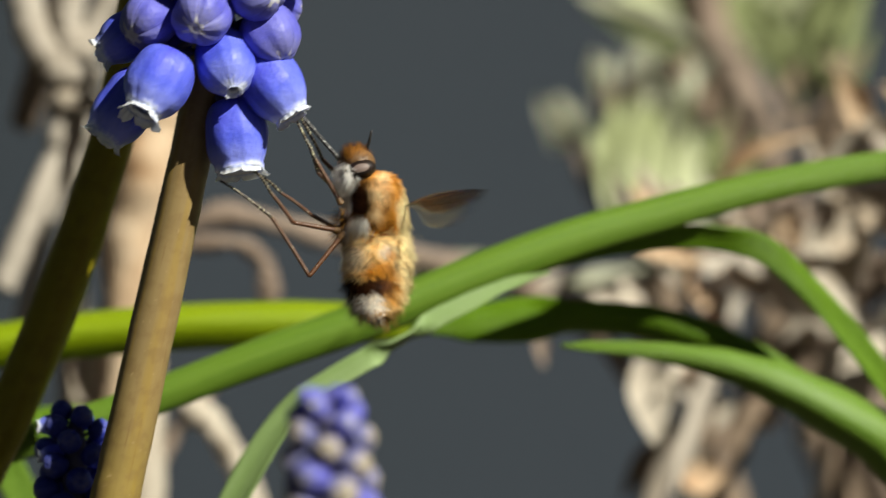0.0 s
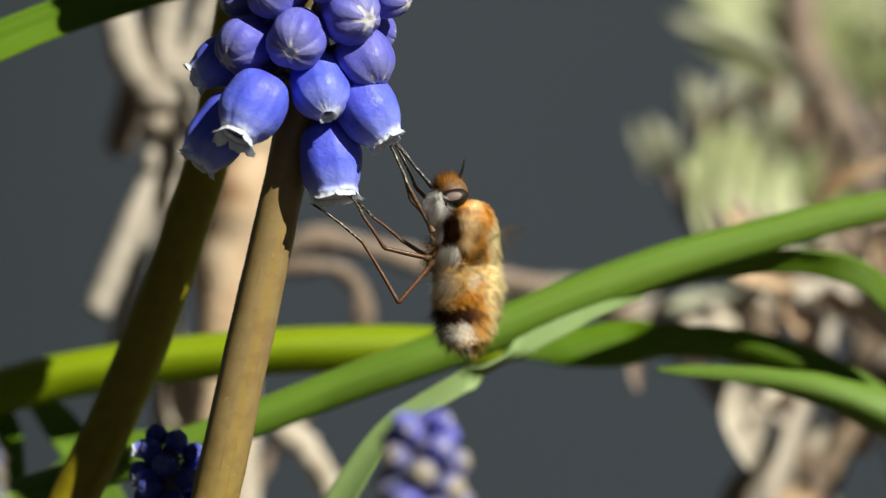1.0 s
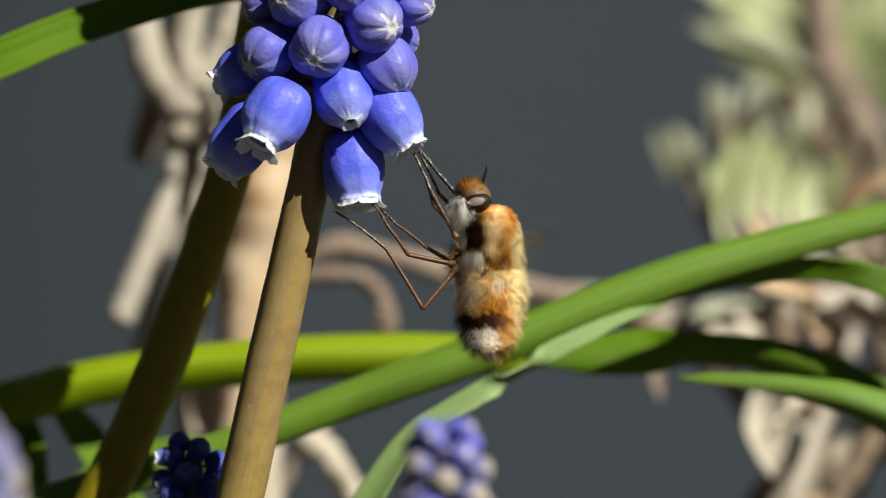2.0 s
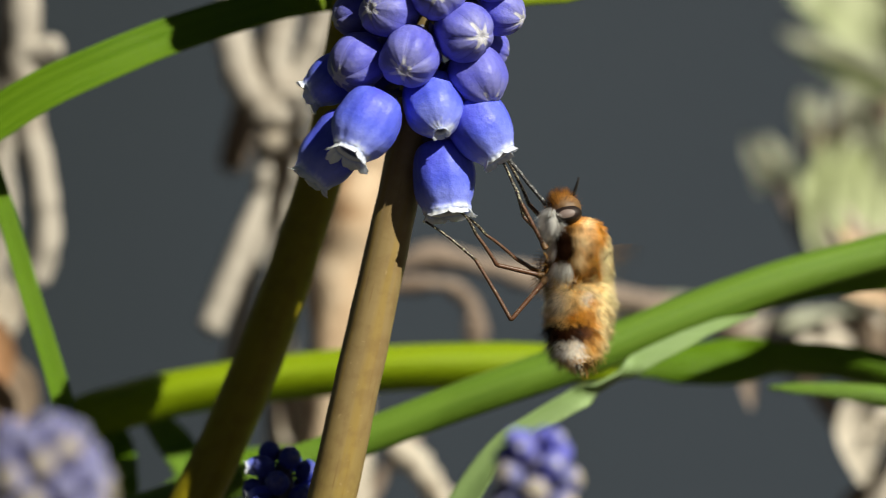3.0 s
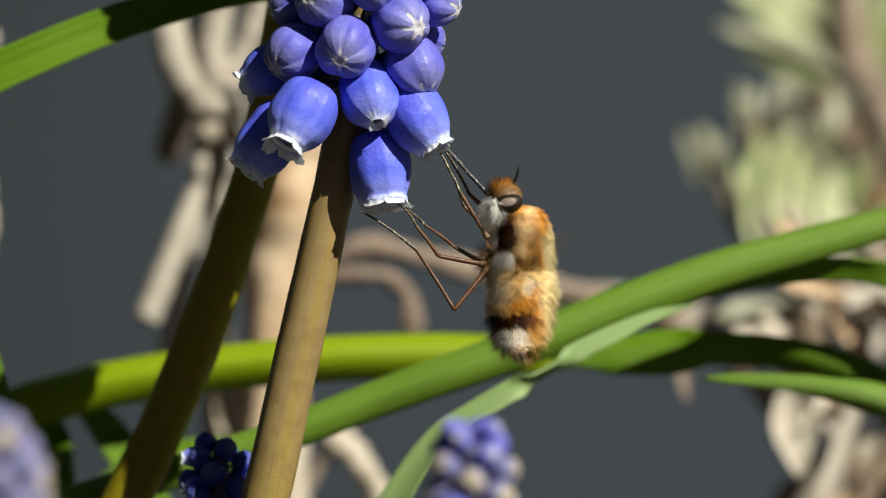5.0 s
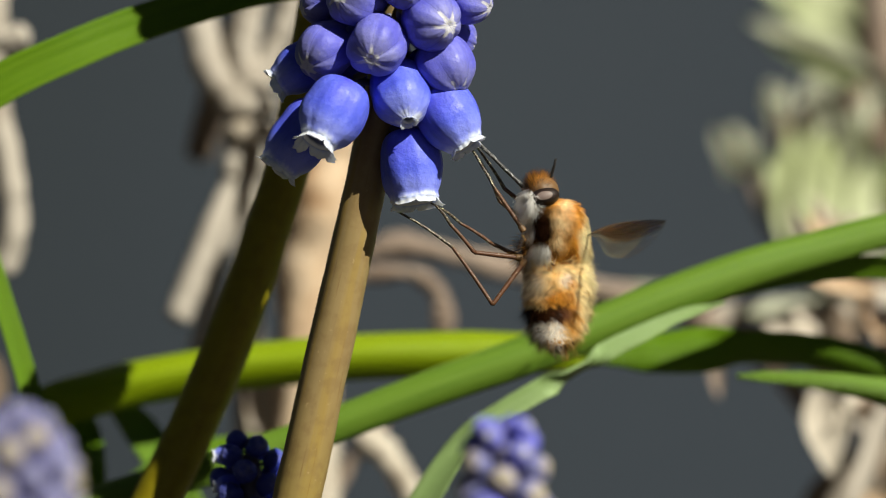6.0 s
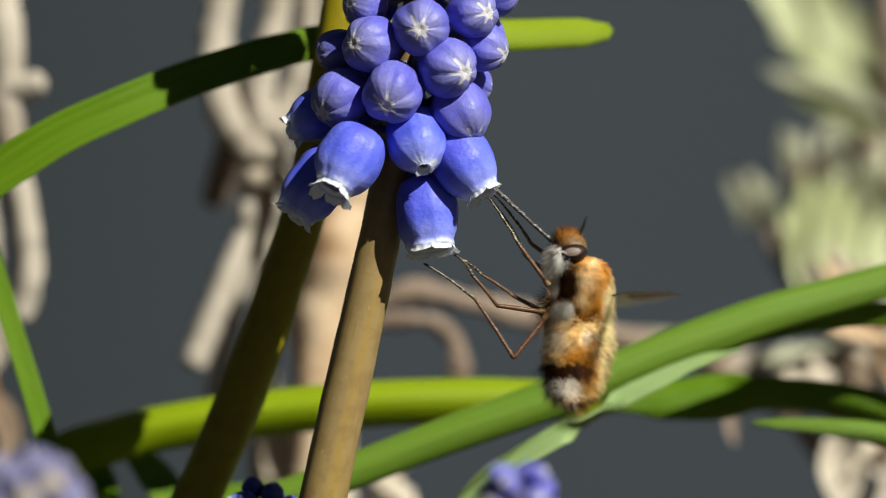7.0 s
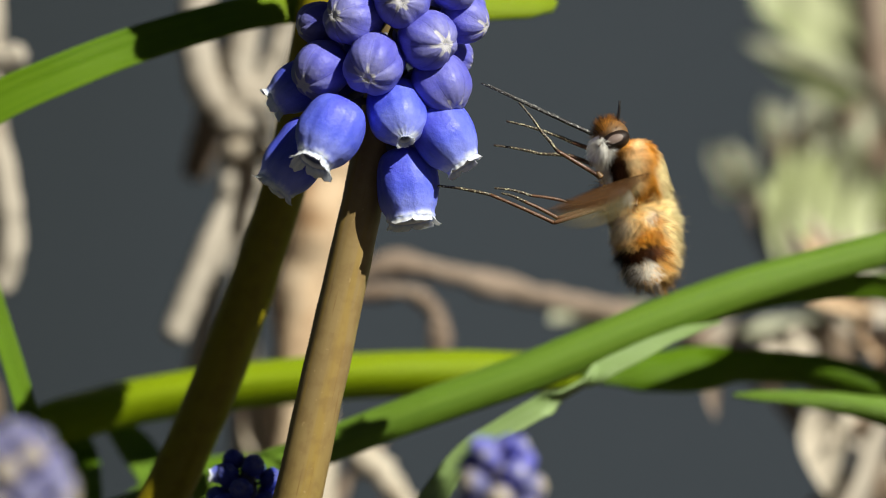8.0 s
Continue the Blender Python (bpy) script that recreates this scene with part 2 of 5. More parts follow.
def mesh_of(name, verts, faces, material, smooth=True, uvs=None):
    me = bpy.data.meshes.new(name)
    me.from_pydata([tuple(v) for v in verts], [], faces)
    me.materials.append(material)
    if smooth:
        me.polygons.foreach_set("use_smooth", [True] * len(me.polygons))
    if uvs is not None:
        layer = me.uv_layers.new(name="UVMap")
        index = np.empty(len(me.loops), int)
        me.loops.foreach_get("vertex_index", index)
        layer.data.foreach_set("uv", np.asarray(uvs, float)[index].ravel())
    me.update()
    return me


def part(name, me, parent=None, label="", m=None):
    ob = new(name, me)
    if parent is not None:
        ob.parent = parent
    if m is not None:
        ob.matrix_basis = m
    if label:
        ob["label"] = label
    return ob


def glide(points, values, count):
    """A smooth line through the points, with a value at each; count + 1 samples, evenly over the spans."""
    gaps = [max((q - r).length, 1e-9) for r, q in zip(points, points[1:])]
    slopes = [(q - r) / h for r, q, h in zip(points, points[1:], gaps)]
    ways = [slopes[0]]
    for i in range(1, len(points) - 1):
        ways.append((slopes[i - 1] * gaps[i] + slopes[i] * gaps[i - 1]) / (gaps[i] + gaps[i - 1]))
    ways.append(slopes[-1])
    out, val = [], []
    spans = len(points) - 1
    for i in range(count + 1):
        s = min(i / count * spans, spans - 1e-6)
        k = int(s)
        f = s - k
        e = f * f * (3 - 2 * f)
        out.append(points[k] * (1 - e) + points[k + 1] * e + ways[k] * gaps[k] * (f ** 3 - 2 * f * f + f) + ways[k + 1] * gaps[k] * (f ** 3 - f * f))
        val.append(tuple(x + (y - x) * e for x, y in zip(values[k], values[k + 1])))
    return out, val


def tube(name, points, radii, material, rings=40, sides=18, knots=0.0, seed=0, flat=1.0):
    """A round stalk along the points, with rounded ends; radii in mm. knots: how uneven it is."""
    pts, val = glide(points, [(r,) for r in radii], rings)
    verts, faces, uvs = [], [], []
    side = Vector((1, 0, 0))
    total = 0.0
    for i, p in enumerate(pts):
        way = (pts[min(i + 1, rings)] - pts[max(i - 1, 0)]).normalized()
        side = (side - way * side.dot(way)).normalized()
        other = way.cross(side)
        if i:
            total += (p - pts[i - 1]).length
        for j in range(sides):
            a = j / sides * math.tau
            r = val[i][0] * 0.001
            if knots:
                r *= 1 + knots * noise.noise(Vector((math.cos(a) * 1.3 + seed * 7.1, math.sin(a) * 1.3, i * 0.45)))
            verts.append(p + (side * math.cos(a) + other * math.sin(a) * flat) * r)
            uvs.append((j / sides, total * 40))
        if i:
            for j in range(sides):
                k = (j + 1) % sides
                b = (i - 1) * sides
                faces.append((b + j, b + k, b + sides + k, b + sides + j))
    for i, p in ((0, pts[0] - (pts[1] - pts[0]).normalized() * val[0][0] * 0.0005), (rings, pts[-1] + (pts[-1] - pts[-2]).normalized() * val[-1][0] * 0.0005)):
        verts.append(p)
        uvs.append((0.5, total * 40))
        c = len(verts) - 1
        for j in range(sides):
            k = (j + 1) % sides
            faces.append((c, i * sides + k, i * sides + j) if i == 0 else (c, i * sides + j, i * sides + k))
    return mesh_of(name, verts, faces, material, True, uvs)


def strap(name, points, shape, material, rings=70, across=10, thick=0.35):
    """A strap leaf along the points. shape, point by point: width in mm, degrees by which its face leans up from the viewer, depth of its channel."""
    pts, val = glide(points, shape, rings)
    top, under, uvs = [], [], []
    total = 0.0
    for i, p in enumerate(pts):
        way = (pts[min(i + 1, rings)] - pts[max(i - 1, 0)]).normalized()
        if i:
            total += (p - pts[i - 1]).length
        w, lean, fold = val[i]
        face = Vector((0, -1, 0))
        face = (face - way * face.dot(way)).normalized()
        face = Matrix.Rotation(radians(-lean), 3, way) @ face
        cross = way.cross(face)
        wob = 1 + 0.03 * noise.noise(p * 300)
        for j in range(across + 1):
            s = j / across * 2 - 1
            body = (0.05 + 0.95 * (1 - s * s)) ** 0.5
            lift = fold * (s * s - 0.5) * w * 0.5
            q = p + (cross * s * w * 0.5 * wob + face * lift) * 0.001
            top.append(q + face * thick * 0.0005 * body)
            under.append(q - face * thick * 0.0005 * body)
            uvs.append((j / across, total * 40))
    verts, faces = top + under, []
    n, row = len(top), across + 1
    for i in range(rings):
        for j in range(across):
            a, b, c, d = i * row + j, i * row + j + 1, (i + 1) * row + j + 1, (i + 1) * row + j
            faces += [(a, b, c, d), (n + d, n + c, n + b, n + a)]
        for j in (0, across):
            a, d = i * row + j, (i + 1) * row + j
            faces.append((a, d, n + d, n + a) if j == 0 else (d, a, n + a, n + d))
    for i in (0, rings):
        for j in range(across):
            a, b = i * row + j, i * row + j + 1
            faces.append((b, a, n + a, n + b) if i == 0 else (a, b, n + b, n + a))
    return mesh_of(name, verts, faces, material, True, uvs + uvs)


def facing(place, way, scale, spin=0.0):
    """A pose at place whose z runs along way."""
    turn = Vector(way).normalized().to_track_quat("Z", "Y").to_matrix().to_4x4()
    s = scale if isinstance(scale, tuple) else (scale,) * 3
    return Matrix.Translation(place) @ turn @ Matrix.Rotation(spin, 4, "Z") @ Matrix.Diagonal((*s, 1))


# ---- the setting ----
def ground():
    r, n = 40.0, 60
    xs = [math.copysign(abs(i / n * 2 - 1) ** 4, i / n * 2 - 1) * r for i in range(n + 1)]
    verts = [(x, y, -0.012 * noise.noise(Vector((x * 9, y * 9, 0))) * (1 if abs(x) < 2 else 0) - 0.004) for y in xs for x in xs]
    faces = [(j * (n + 1) + i, j * (n + 1) + i + 1, (j + 1) * (n + 1) + i + 1, (j + 1) * (n + 1) + i) for j in range(n) for i in range(n)]
    tagged(new("ground", mesh_of("ground", verts, faces, SOIL)), "dark crumbly garden soil with plants rooted in it", "ground", kind="structure")


def wall_back():
    bm = bmesh.new()
    bmesh.ops.create_cube(bm, size=1)
    bmesh.ops.scale(bm, vec=(6.0, 0.2, 1.62), verts=bm.verts)
    bmesh.ops.translate(bm, vec=(0, 0.46, 0.79), verts=bm.verts)
    bmesh.ops.bevel(bm, geom=bm.edges[:], offset=0.01, segments=2, affect="EDGES")
    me = bpy.data.meshes.new("wall_back")
    bm.to_mesh(me)
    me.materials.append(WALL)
    tagged(new("wall_back", me), "plain dark grey plastered garden wall behind the plants", "wall", kind="structure")


ground()
wall_back()


# ---- grape hyacinths ----
def lathe(profile, uneven, seed=0, seg=60):
    verts, faces = [], []
    for z, r, g in profile:
        for j in range(seg):
            a = j / seg * math.tau
            dent = 1 - g * (1 - abs(math.sin(3 * a + 0.25 * math.sin(2 * a))) ** 0.8) - 0.35 * g * (0.5 + 0.5 * math.cos(3 * a))
            dent *= 1 + uneven * noise.noise(Vector((math.cos(a) * 1.1 + 3 + seed * 5.3, math.sin(a) * 1.1, z * 450)))
            verts.append((r * dent * math.cos(a), r * dent * math.sin(a), z))
    for i in range(len(profile) - 1):
        for j in range(seg):
            k = (j + 1) % seg
            faces.append((i * seg + j, i * seg + k, (i + 1) * seg + k, (i + 1) * seg + j))
    return verts, faces


def dense(stops, count):
    """Smooth profile through stops of (z, radius, groove), in mm."""
    pts, val = glide([Vector((z, r, g)) for z, r, g in stops], [(0,)] * len(stops), count)
    return [(p.x * 0.001, max(p.y, 0.002) * 0.001, max(p.z, 0)) for p in pts]


def bell_meshes(mouth, reach, seed, depth=2.2):
    """Body, lining and frill of an open bell; mouth: radius in mm, reach: length of the frill's lobes in mm."""
    full = 1.86 + 0.05 * math.sin(seed * 2.3)
    throat = (full + mouth) / 2
    out = dense([(0, 0.25, 0), (0.06, 0.95, 0), (0.36, 1.42, 0.03), (1.0, 1.74, 0.035), (1.9, full, 0.04), (2.9, full * 0.985, 0.05), (3.6, full * 0.66 + throat * 0.28, 0.065), (4.12, mouth * 0.42 + full * 0.47, 0.075), (4.38, mouth * 0.85 + full * 0.15, 0.07), (4.46, mouth, 0.06)], 34)
    body = mesh_of("bell", *lathe(out, 0.10, seed), PETAL)
    inner = dense([(4.45, mouth * 0.96, 0.06), (4.40, mouth * 0.86, 0.08), (4.2, mouth * 0.82, 0.08), (4.3 - (4.3 - depth) * 0.25, mouth * 0.9, 0.05), (4.3 - (4.3 - depth) * 0.6, mouth * 0.95, 0), (depth + 0.15, mouth * 0.6, 0), (depth, 0.05, 0)], 22)
    v, f = lathe(inner, 0, seed)
    lining = mesh_of("lining", v, [t[::-1] for t in f], INSIDE)
    rng = random.Random(seed * 13 + 4)
    # six thin lobes, joined at their feet, each folded outwards by its own amount
    verts, faces = [], []
    n, m = 120, 8
    longs = [rng.uniform(0.7, 1.25) * reach for _ in range(6)]
    folds = [rng.uniform(45, 105) for _ in range(6)]
    leans = [rng.uniform(-0.25, 0.25) for _ in range(6)]
    for layer in (0, 1):
        for i in range(m):
            for j in range(n):
                a = j / n * math.tau
                lobe, q = int(j / n * 6), (j / n * 6) % 1 * 2 - 1
                edge = 0.24 + 0.76 * max(0.0, 1 - abs(q) ** 2.4) ** 0.55 + 0.07 * math.sin(q * 9 + lobe * 2.1)
                t = i / (m - 1) * edge
                r, z, steps = mouth, 4.36, 6
                for k in range(steps):
                    th = radians(4 + folds[lobe] * ((k + 0.5) / steps * t) ** 1.4)
                    r += math.sin(th) * longs[lobe] * t / steps
                    z += math.cos(th) * longs[lobe] * t / steps
                r += 0.10 * (q * q - 0.4) * t - 0.035 * layer + 0.02 * math.sin(j * 0.9 + seed)
                b = a + leans[lobe] * t * 0.4
                verts.append((r * math.cos(b) * 0.001, r * math.sin(b) * 0.001, z * 0.001))
    o = n * m
    for i in range(m - 1):
        for j in range(n):
            l = (j + 1) % n
            quad = (i * n + j, i * n + l, (i + 1) * n + l, (i + 1) * n + j)
            faces += [quad, tuple(o + k for k in quad[::-1])]
    for j in range(n):
        l = (j + 1) % n
        e = (m - 1) * n
        faces.append((e + j, e + l, o + e + l, o + e + j))
    return body, lining, mesh_of("frill", verts, faces, FRILL)


def bud_mesh(seed):
    k = math.sin(seed * 1.7)
    closed = dense([(0, 0.25, 0), (0.08, 0.85, 0), (0.45, 1.42, 0.015), (1.1, 1.76, 0.025), (1.9, 1.84, 0.05), (2.6, 1.68 + 0.05 * k, 0.09), (3.1, 1.32 + 0.06 * k, 0.15), (3.42, 0.82, 0.22), (3.52, 0.40, 0.24), (3.44, 0.02, 0)], 34)
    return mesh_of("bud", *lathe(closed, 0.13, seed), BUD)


BELLS = {"narrow": bell_meshes(1.00, 0.80, 1, 3.7), "starry": bell_meshes(0.38, 0.50, 2, 3.2), "side": bell_meshes(1.05, 0.55, 3), "wide": bell_meshes(1.40, 0.55, 4), "back": bell_meshes(1.20, 0.60, 5), "small": bell_meshes(1.15, 0.75, 6)}
BUDS = [bud_mesh(k) for k in range(4)]
CLOSED = BUDS[0]


def recoloured(me, material, name):
    other = me.copy()
    other.name = name
    other.materials.clear()
    other.materials.append(material)
    return other


BUFFBUD = recoloured(CLOSED, FADED, "faded_bud")
WANBUD = recoloured(CLOSED, WAN, "pale_bud")
YOUNGBUD = recoloured(CLOSED, YOUNG, "young_bud")


def flower(plant, kind, place, way, scale, root, spin=0.0):
    """One floret: kind names a bell or is a bud mesh; place is its middle, way points out of its mouth; root is a place on the stalk to which its short pedicel runs."""
    way = Vector(way).normalized()
    half = (2.4 if kind in BELLS else 1.75) * 0.001 * (scale[2] if isinstance(scale, tuple) else scale)
    base = place - way * half
    m = facing(base, way, scale, spin)
    if kind in BELLS:
        body, lining, frill = BELLS[kind]
        ob = part("bell", body, plant, "", m)
        part("lining", lining, ob, "white throat and dark inside of the bell")
        part("frill", frill, ob, "white scalloped frill round the mouth")
    else:
        ob = part("bud", kind, plant, "", m)
    inv = m.inverted()
    a, b = Vector((0, 0, 0.0002)), inv @ root
    part("pedicel", tube("pedicel", [a, a.lerp(b, 0.5) - Vector((0, 0, 0.0008)), b], [0.28, 0.24, 0.3], SCAPE_VIOLET, 6, 8), ob, "short violet-green flower stalk")
    return ob


def plant(name, label, points, radii, material, group="grape hyacinths"):
    """An empty at the foot of the stalk with the stalk under it."""
    root = tagged(new(name), label, "flower", group)
    root.location = points[0]
    bpy.context.view_layer.update()
    moved = [p - points[0] for p in points]
    part("stalk", tube("stalk", moved, radii, material, 70, 24, 0.05, len(name)), root, "thick smooth fleshy stalk")
    return root


def on_stalk(points, z):
    """The place on the stalk at the height z."""
    for a, b in zip(points, points[1:]):
        if a.z <= z <= b.z:
            return a.lerp(b, (z - a.z) / (b.z - a.z))
    return points[-1].copy()


def main_flower():
    line = [Vector((-0.0125, 0.002, -0.004)), V(-10, 1.5, 60), V(-8.2, 1.0, 105), V(-6.45, 0.00, 132.73), V(-5.83, 0.00, 135.45), V(-4.21, 0.00, 142.91), V(-2.71, 0.00, 149.69), V(-1.76, 0.00, 154.10), V(-0.64, 0.00, 160.21), V(0.27, 0.00, 165.64), V(0.47, 0.00, 171.07), V(0.34, 0.00, 176.49), V(-0.07, 0.00, 183.96), V(-0.34, 0.00, 192.10)]
    radii = [1.6, 1.6, 1.55, 1.5, 1.45, 1.38, 1.30, 1.25, 1.1, 1.0, 0.95, 0.85, 0.6, 0.3]
    root = plant("grape_hyacinth", "blue grape hyacinth spike with white-frilled bells on a buff stalk", line, radii, SCAPE)
    o = line[0]

    def put(kind, place, way, scale=1.0, spin=0.0, drop=1.0):
        flower(root, kind, place - o, way, scale, on_stalk(line, place.z + drop * 0.0012) - o, spin)

    # the lowest ring: open bells that hang outwards
    put("narrow", V(-3.85, -5.10, 157.48), (-0.44, -0.38, -0.81), (1.04, 1.04, 0.93), 0.3)
    put("back", V(-5.84, -2.30, 156.10), (-0.60, -0.10, -0.80), (1.0, 1.0, 1.0), 0.9)
    put("starry", V(0.28, -3.50, 158.62), (0.20, -0.60, -0.74), (0.98, 0.98, 0.92), 0.2)
    put("side", V(3.12, -2.60, 157.34), (0.52, -0.16, -0.82), (1.0, 1.0, 0.92), 0.5)
    put("wide", V(0.83, -1.75, 154.40), (0.13, -0.18, -0.98), (0.99, 0.99, 0.98), 0.1)
    put("small", V(-5.70, -1.0, 160.42), (-0.80, 0.02, -0.50), (0.80, 0.80, 0.80), 0.4)
    # the buds above them
    put(BUDS[0], V(-4.33, -2.90, 161.34), (-0.58, -0.60, -0.54), 0.98, 0.1)
    put(BUDS[1], V(-1.20, -4.50, 161.65), (-0.20, -0.82, -0.50), 0.99, 0.35)
    put(BUDS[2], V(2.88, -2.9, 160.45), (0.45, -0.36, -0.80), 1.0, 0.6)
    put(BUDS[3], V(2.07, -4.20, 163.08), (0.58, -0.79, -0.18), 1.0, 0.2)
    put(BUDS[1], V(-2.41, -3.80, 164.44), (-0.66, -0.74, 0.03), 0.94, 0.5)
    put(BUDS[2], V(-4.53, -0.90, 164.24), (-0.86, -0.30, -0.26), 0.72, 0.2)
    put(BUDS[0], V(0.53, -4.70, 165.46), (-0.06, -0.98, -0.10), 0.94, 0.1)
    put(BUDS[3], V(4.25, -1.90, 164.40), (0.84, -0.36, -0.30), 0.82, 0.7)
    put(BUDS[1], V(3.56, -3.20, 166.41), (0.58, -0.76, -0.04), 0.84, 0.3)
    put(BUDS[2], V(-2.83, -2.60, 166.92), (-0.66, -0.62, 0.02), 0.72, 0.9)
    put(BUDS[0], V(3.60, 0.60, 162.27), (0.86, 0.30, -0.36), 0.66, 0.2)
    # behind the stalk, packed closely to hold back stray sun
    rng = random.Random(11)
    for k in range(11):
        z = 0.1572 + 0.0010 * k
        mid = on_stalk(line, z)
        a = radians(20 + 140 * ((k * 0.382) % 1.0))
        out = Vector((math.cos(a), math.sin(a), 0))
        put(BUDS[k % 4], mid + out * 0.0042, (out.x, out.y, -0.55), 0.9, rng.uniform(0, 2))
    # unseen buds in the hollow core, added to keep sun off the second stalk
    put(BUDS[0], V(1.5, -0.6, 160.3), (0.6, 0.2, -0.7), 0.7)
    put(BUDS[1], V(-1.9, -1.2, 162.2), (-0.6, 0.1, -0.7), 0.7)
    put(BUDS[2], V(1.2, -0.8, 163.4), (0.5, 0.3, -0.7), 0.7)
    # towards the tip the buds shrink and close up
    for k in range(78):
        z = 0.1678 + 0.00036 * k
        mid = on_stalk(line, z)
        a = k * 2.39996
        size = 0.80 - 0.18 * min(1, k / 22) - 0.34 * max(0, k - 44) / 33
        out = Vector((math.cos(a), math.sin(a), 0))
        put(BUDS[k % 4], mid + out * (0.0046 - 0.0020 * min(1, k / 22) - 0.0016 * max(0, k - 46) / 31), (out.x, out.y, 0.1 + 0.6 * k / 77), size, rng.uniform(0, 2), 0.3)
    return root


def second_stalk():
    line = [Vector((-0.026, 0.0125, -0.004)), V(-23, 12.6, 70), V(-18.5, 12.6, 112), V(-16.04, 12.50, 131.67), V(-13.14, 12.50, 137.67), V(-10.74, 12.50, 143.32), V(-8.44, 12.50, 149.69), V(-6.85, 12.50, 154.63), V(-5.62, 12.50, 160.98), V(-4.73, 12.50, 166.63), V(-3.95, 12.50, 172.64), V(-3.32, 12.50, 177.59)]
    radii = [1.6, 1.6, 1.6, 1.55, 1.5, 1.5, 1.45, 1.4, 1.3, 1.15, 0.9, 0.6]
    plant("grape_hyacinth_stalk", "olive-brown fleshy flower stalk of a neighbouring grape hyacinth", line, radii, SCAPE_DARK)


def spike(name, label, line, kind, top, rings, size, taper, spread, radii, seed, lower=None, step=0.00062, tipped=0.04, share=3):
    """A smaller spike, packed with buds from its tip down."""
    root = plant(name, label, line, radii, SCAPE_VIOLET)
    o = line[0]
    rng = random.Random(seed)
    for k in range(rings):
        f = k / (rings - 1)
        z = top - step * size * (k + 2.0 * f * f * 0.2 * rings * 0.2)
        mid = on_stalk(line, z)
        a = k * 2.39996 + seed
        out = Vector((math.cos(a), math.sin(a), 0))
        s = size * (taper + (1 - taper) * min(1, f * 2.2))
        reach = spread * (0.55 + 0.45 * min(1, f * 6.0)) * 0.001
        me = lower if lower is not None and k % 6 < share and f > tipped else kind
        flower(root, me, mid + out * reach - o, (out.x, out.y, 0.55 - 0.75 * min(1, f * 2.2)), s, mid - o, rng.uniform(0, 2))
    return root


main_flower()
second_stalk()
spike("grape_hyacinth_spike", "small violet-blue grape hyacinth spike with buff bud tips", [V(6.8, -40, -4), V(6.2, -40, 90), V(5.72, -40.00, 133.53), V(5.54, -40.00, 138.6), V(5.44, -40.00, 140.3)], CLOSED, 0.1409, 46, 0.53, 0.6, 1.72, [1.2, 1.2, 1.1, 0.8, 0.4], 1, BUFFBUD, 0.00050, 0.16, 5)
spike("grape_hyacinth_spike", "larger pale blue grape hyacinth spike with buff bud tips", [V(-19.6, -56, -4), V(-19.4, -56, 90), V(-18.65, -56.00, 134.53), V(-18.93, -56.00, 140.06), V(-19.04, -56.00, 142.06)], WANBUD, 0.150 + (441 - 748) * 2.768e-5, 110, 0.46, 0.9, 2.75, [1.4, 1.4, 1.2, 0.9, 0.4], 5, BUFFBUD, 0.00030)
young = spike("grape_hyacinth_spike", "young dark blue grape hyacinth spike standing in shade", [V(-9, 7, -4), V(-9, 7, 80), V(-9.06, 6.00, 130.66), V(-8.99, 6.00, 135.51), V(-8.93, 6.00, 137.93)], YOUNGBUD, 0.1378, 36, 0.46, 0.8, 1.75, [1.0, 1.0, 0.9, 0.7, 0.3], 9, None, 0.00062)
for z in (137.0, 135.2, 132.9):
    flower(young, "small", V(-10.45, 5.8, z) - V(-9, 7, -4), (-1, -0.1, -0.15), 0.34, V(-9.0, 6, z + 0.3) - V(-9, 7, -4))


# ---- strap leaves, each rooted in the soil ----
def strap_leaf(label, points, shape, material, thick=0.35):
    ob = new("strap_leaf", strap("strap_leaf", points, shape, material, thick=thick))
    return tagged(ob, label, "leaf", "strap leaves")


ARCH = strap_leaf("long arching green strap leaf with a blunt yellow-green tip",
           [V(-75, 24, -4), V(-66, 20, 70), V(-43.02, 16.20, 140.75), V(-35.53, 13.10, 150.74), V(-29.73, 11.70, 156.52), V(-25.49, 11.50, 159.26), V(-21.97, 11.50, 161.23), V(-18.46, 11.70, 162.65), V(-14.96, 12.20, 163.95), V(-10.74, 12.60, 165.2), V(-5.80, 13.10, 166.3), V(0.57, 13.90, 166.6), V(6.26, 14.60, 166.35), V(10.54, 15.10, 166.34), V(12.26, 15.30, 166.28), V(12.61, 15.30, 166.28)],
           [(2.4, 0, 0.3)] * 3 + [(2.7, 12, 0.30), (2.8, 14, 0.28), (2.75, 14, 0.26), (2.65, 14, 0.25), (2.5, 12, 0.22), (2.45, 14, 0.2), (2.35, 16, 0.1), (2.3, 22, 0.0), (2.3, 30, -0.2), (2.35, 30, -0.3), (2.1, 30, -0.3), (1.3, 30, -0.2), (0.3, 30, -0.1)], LEAF_ARCH)
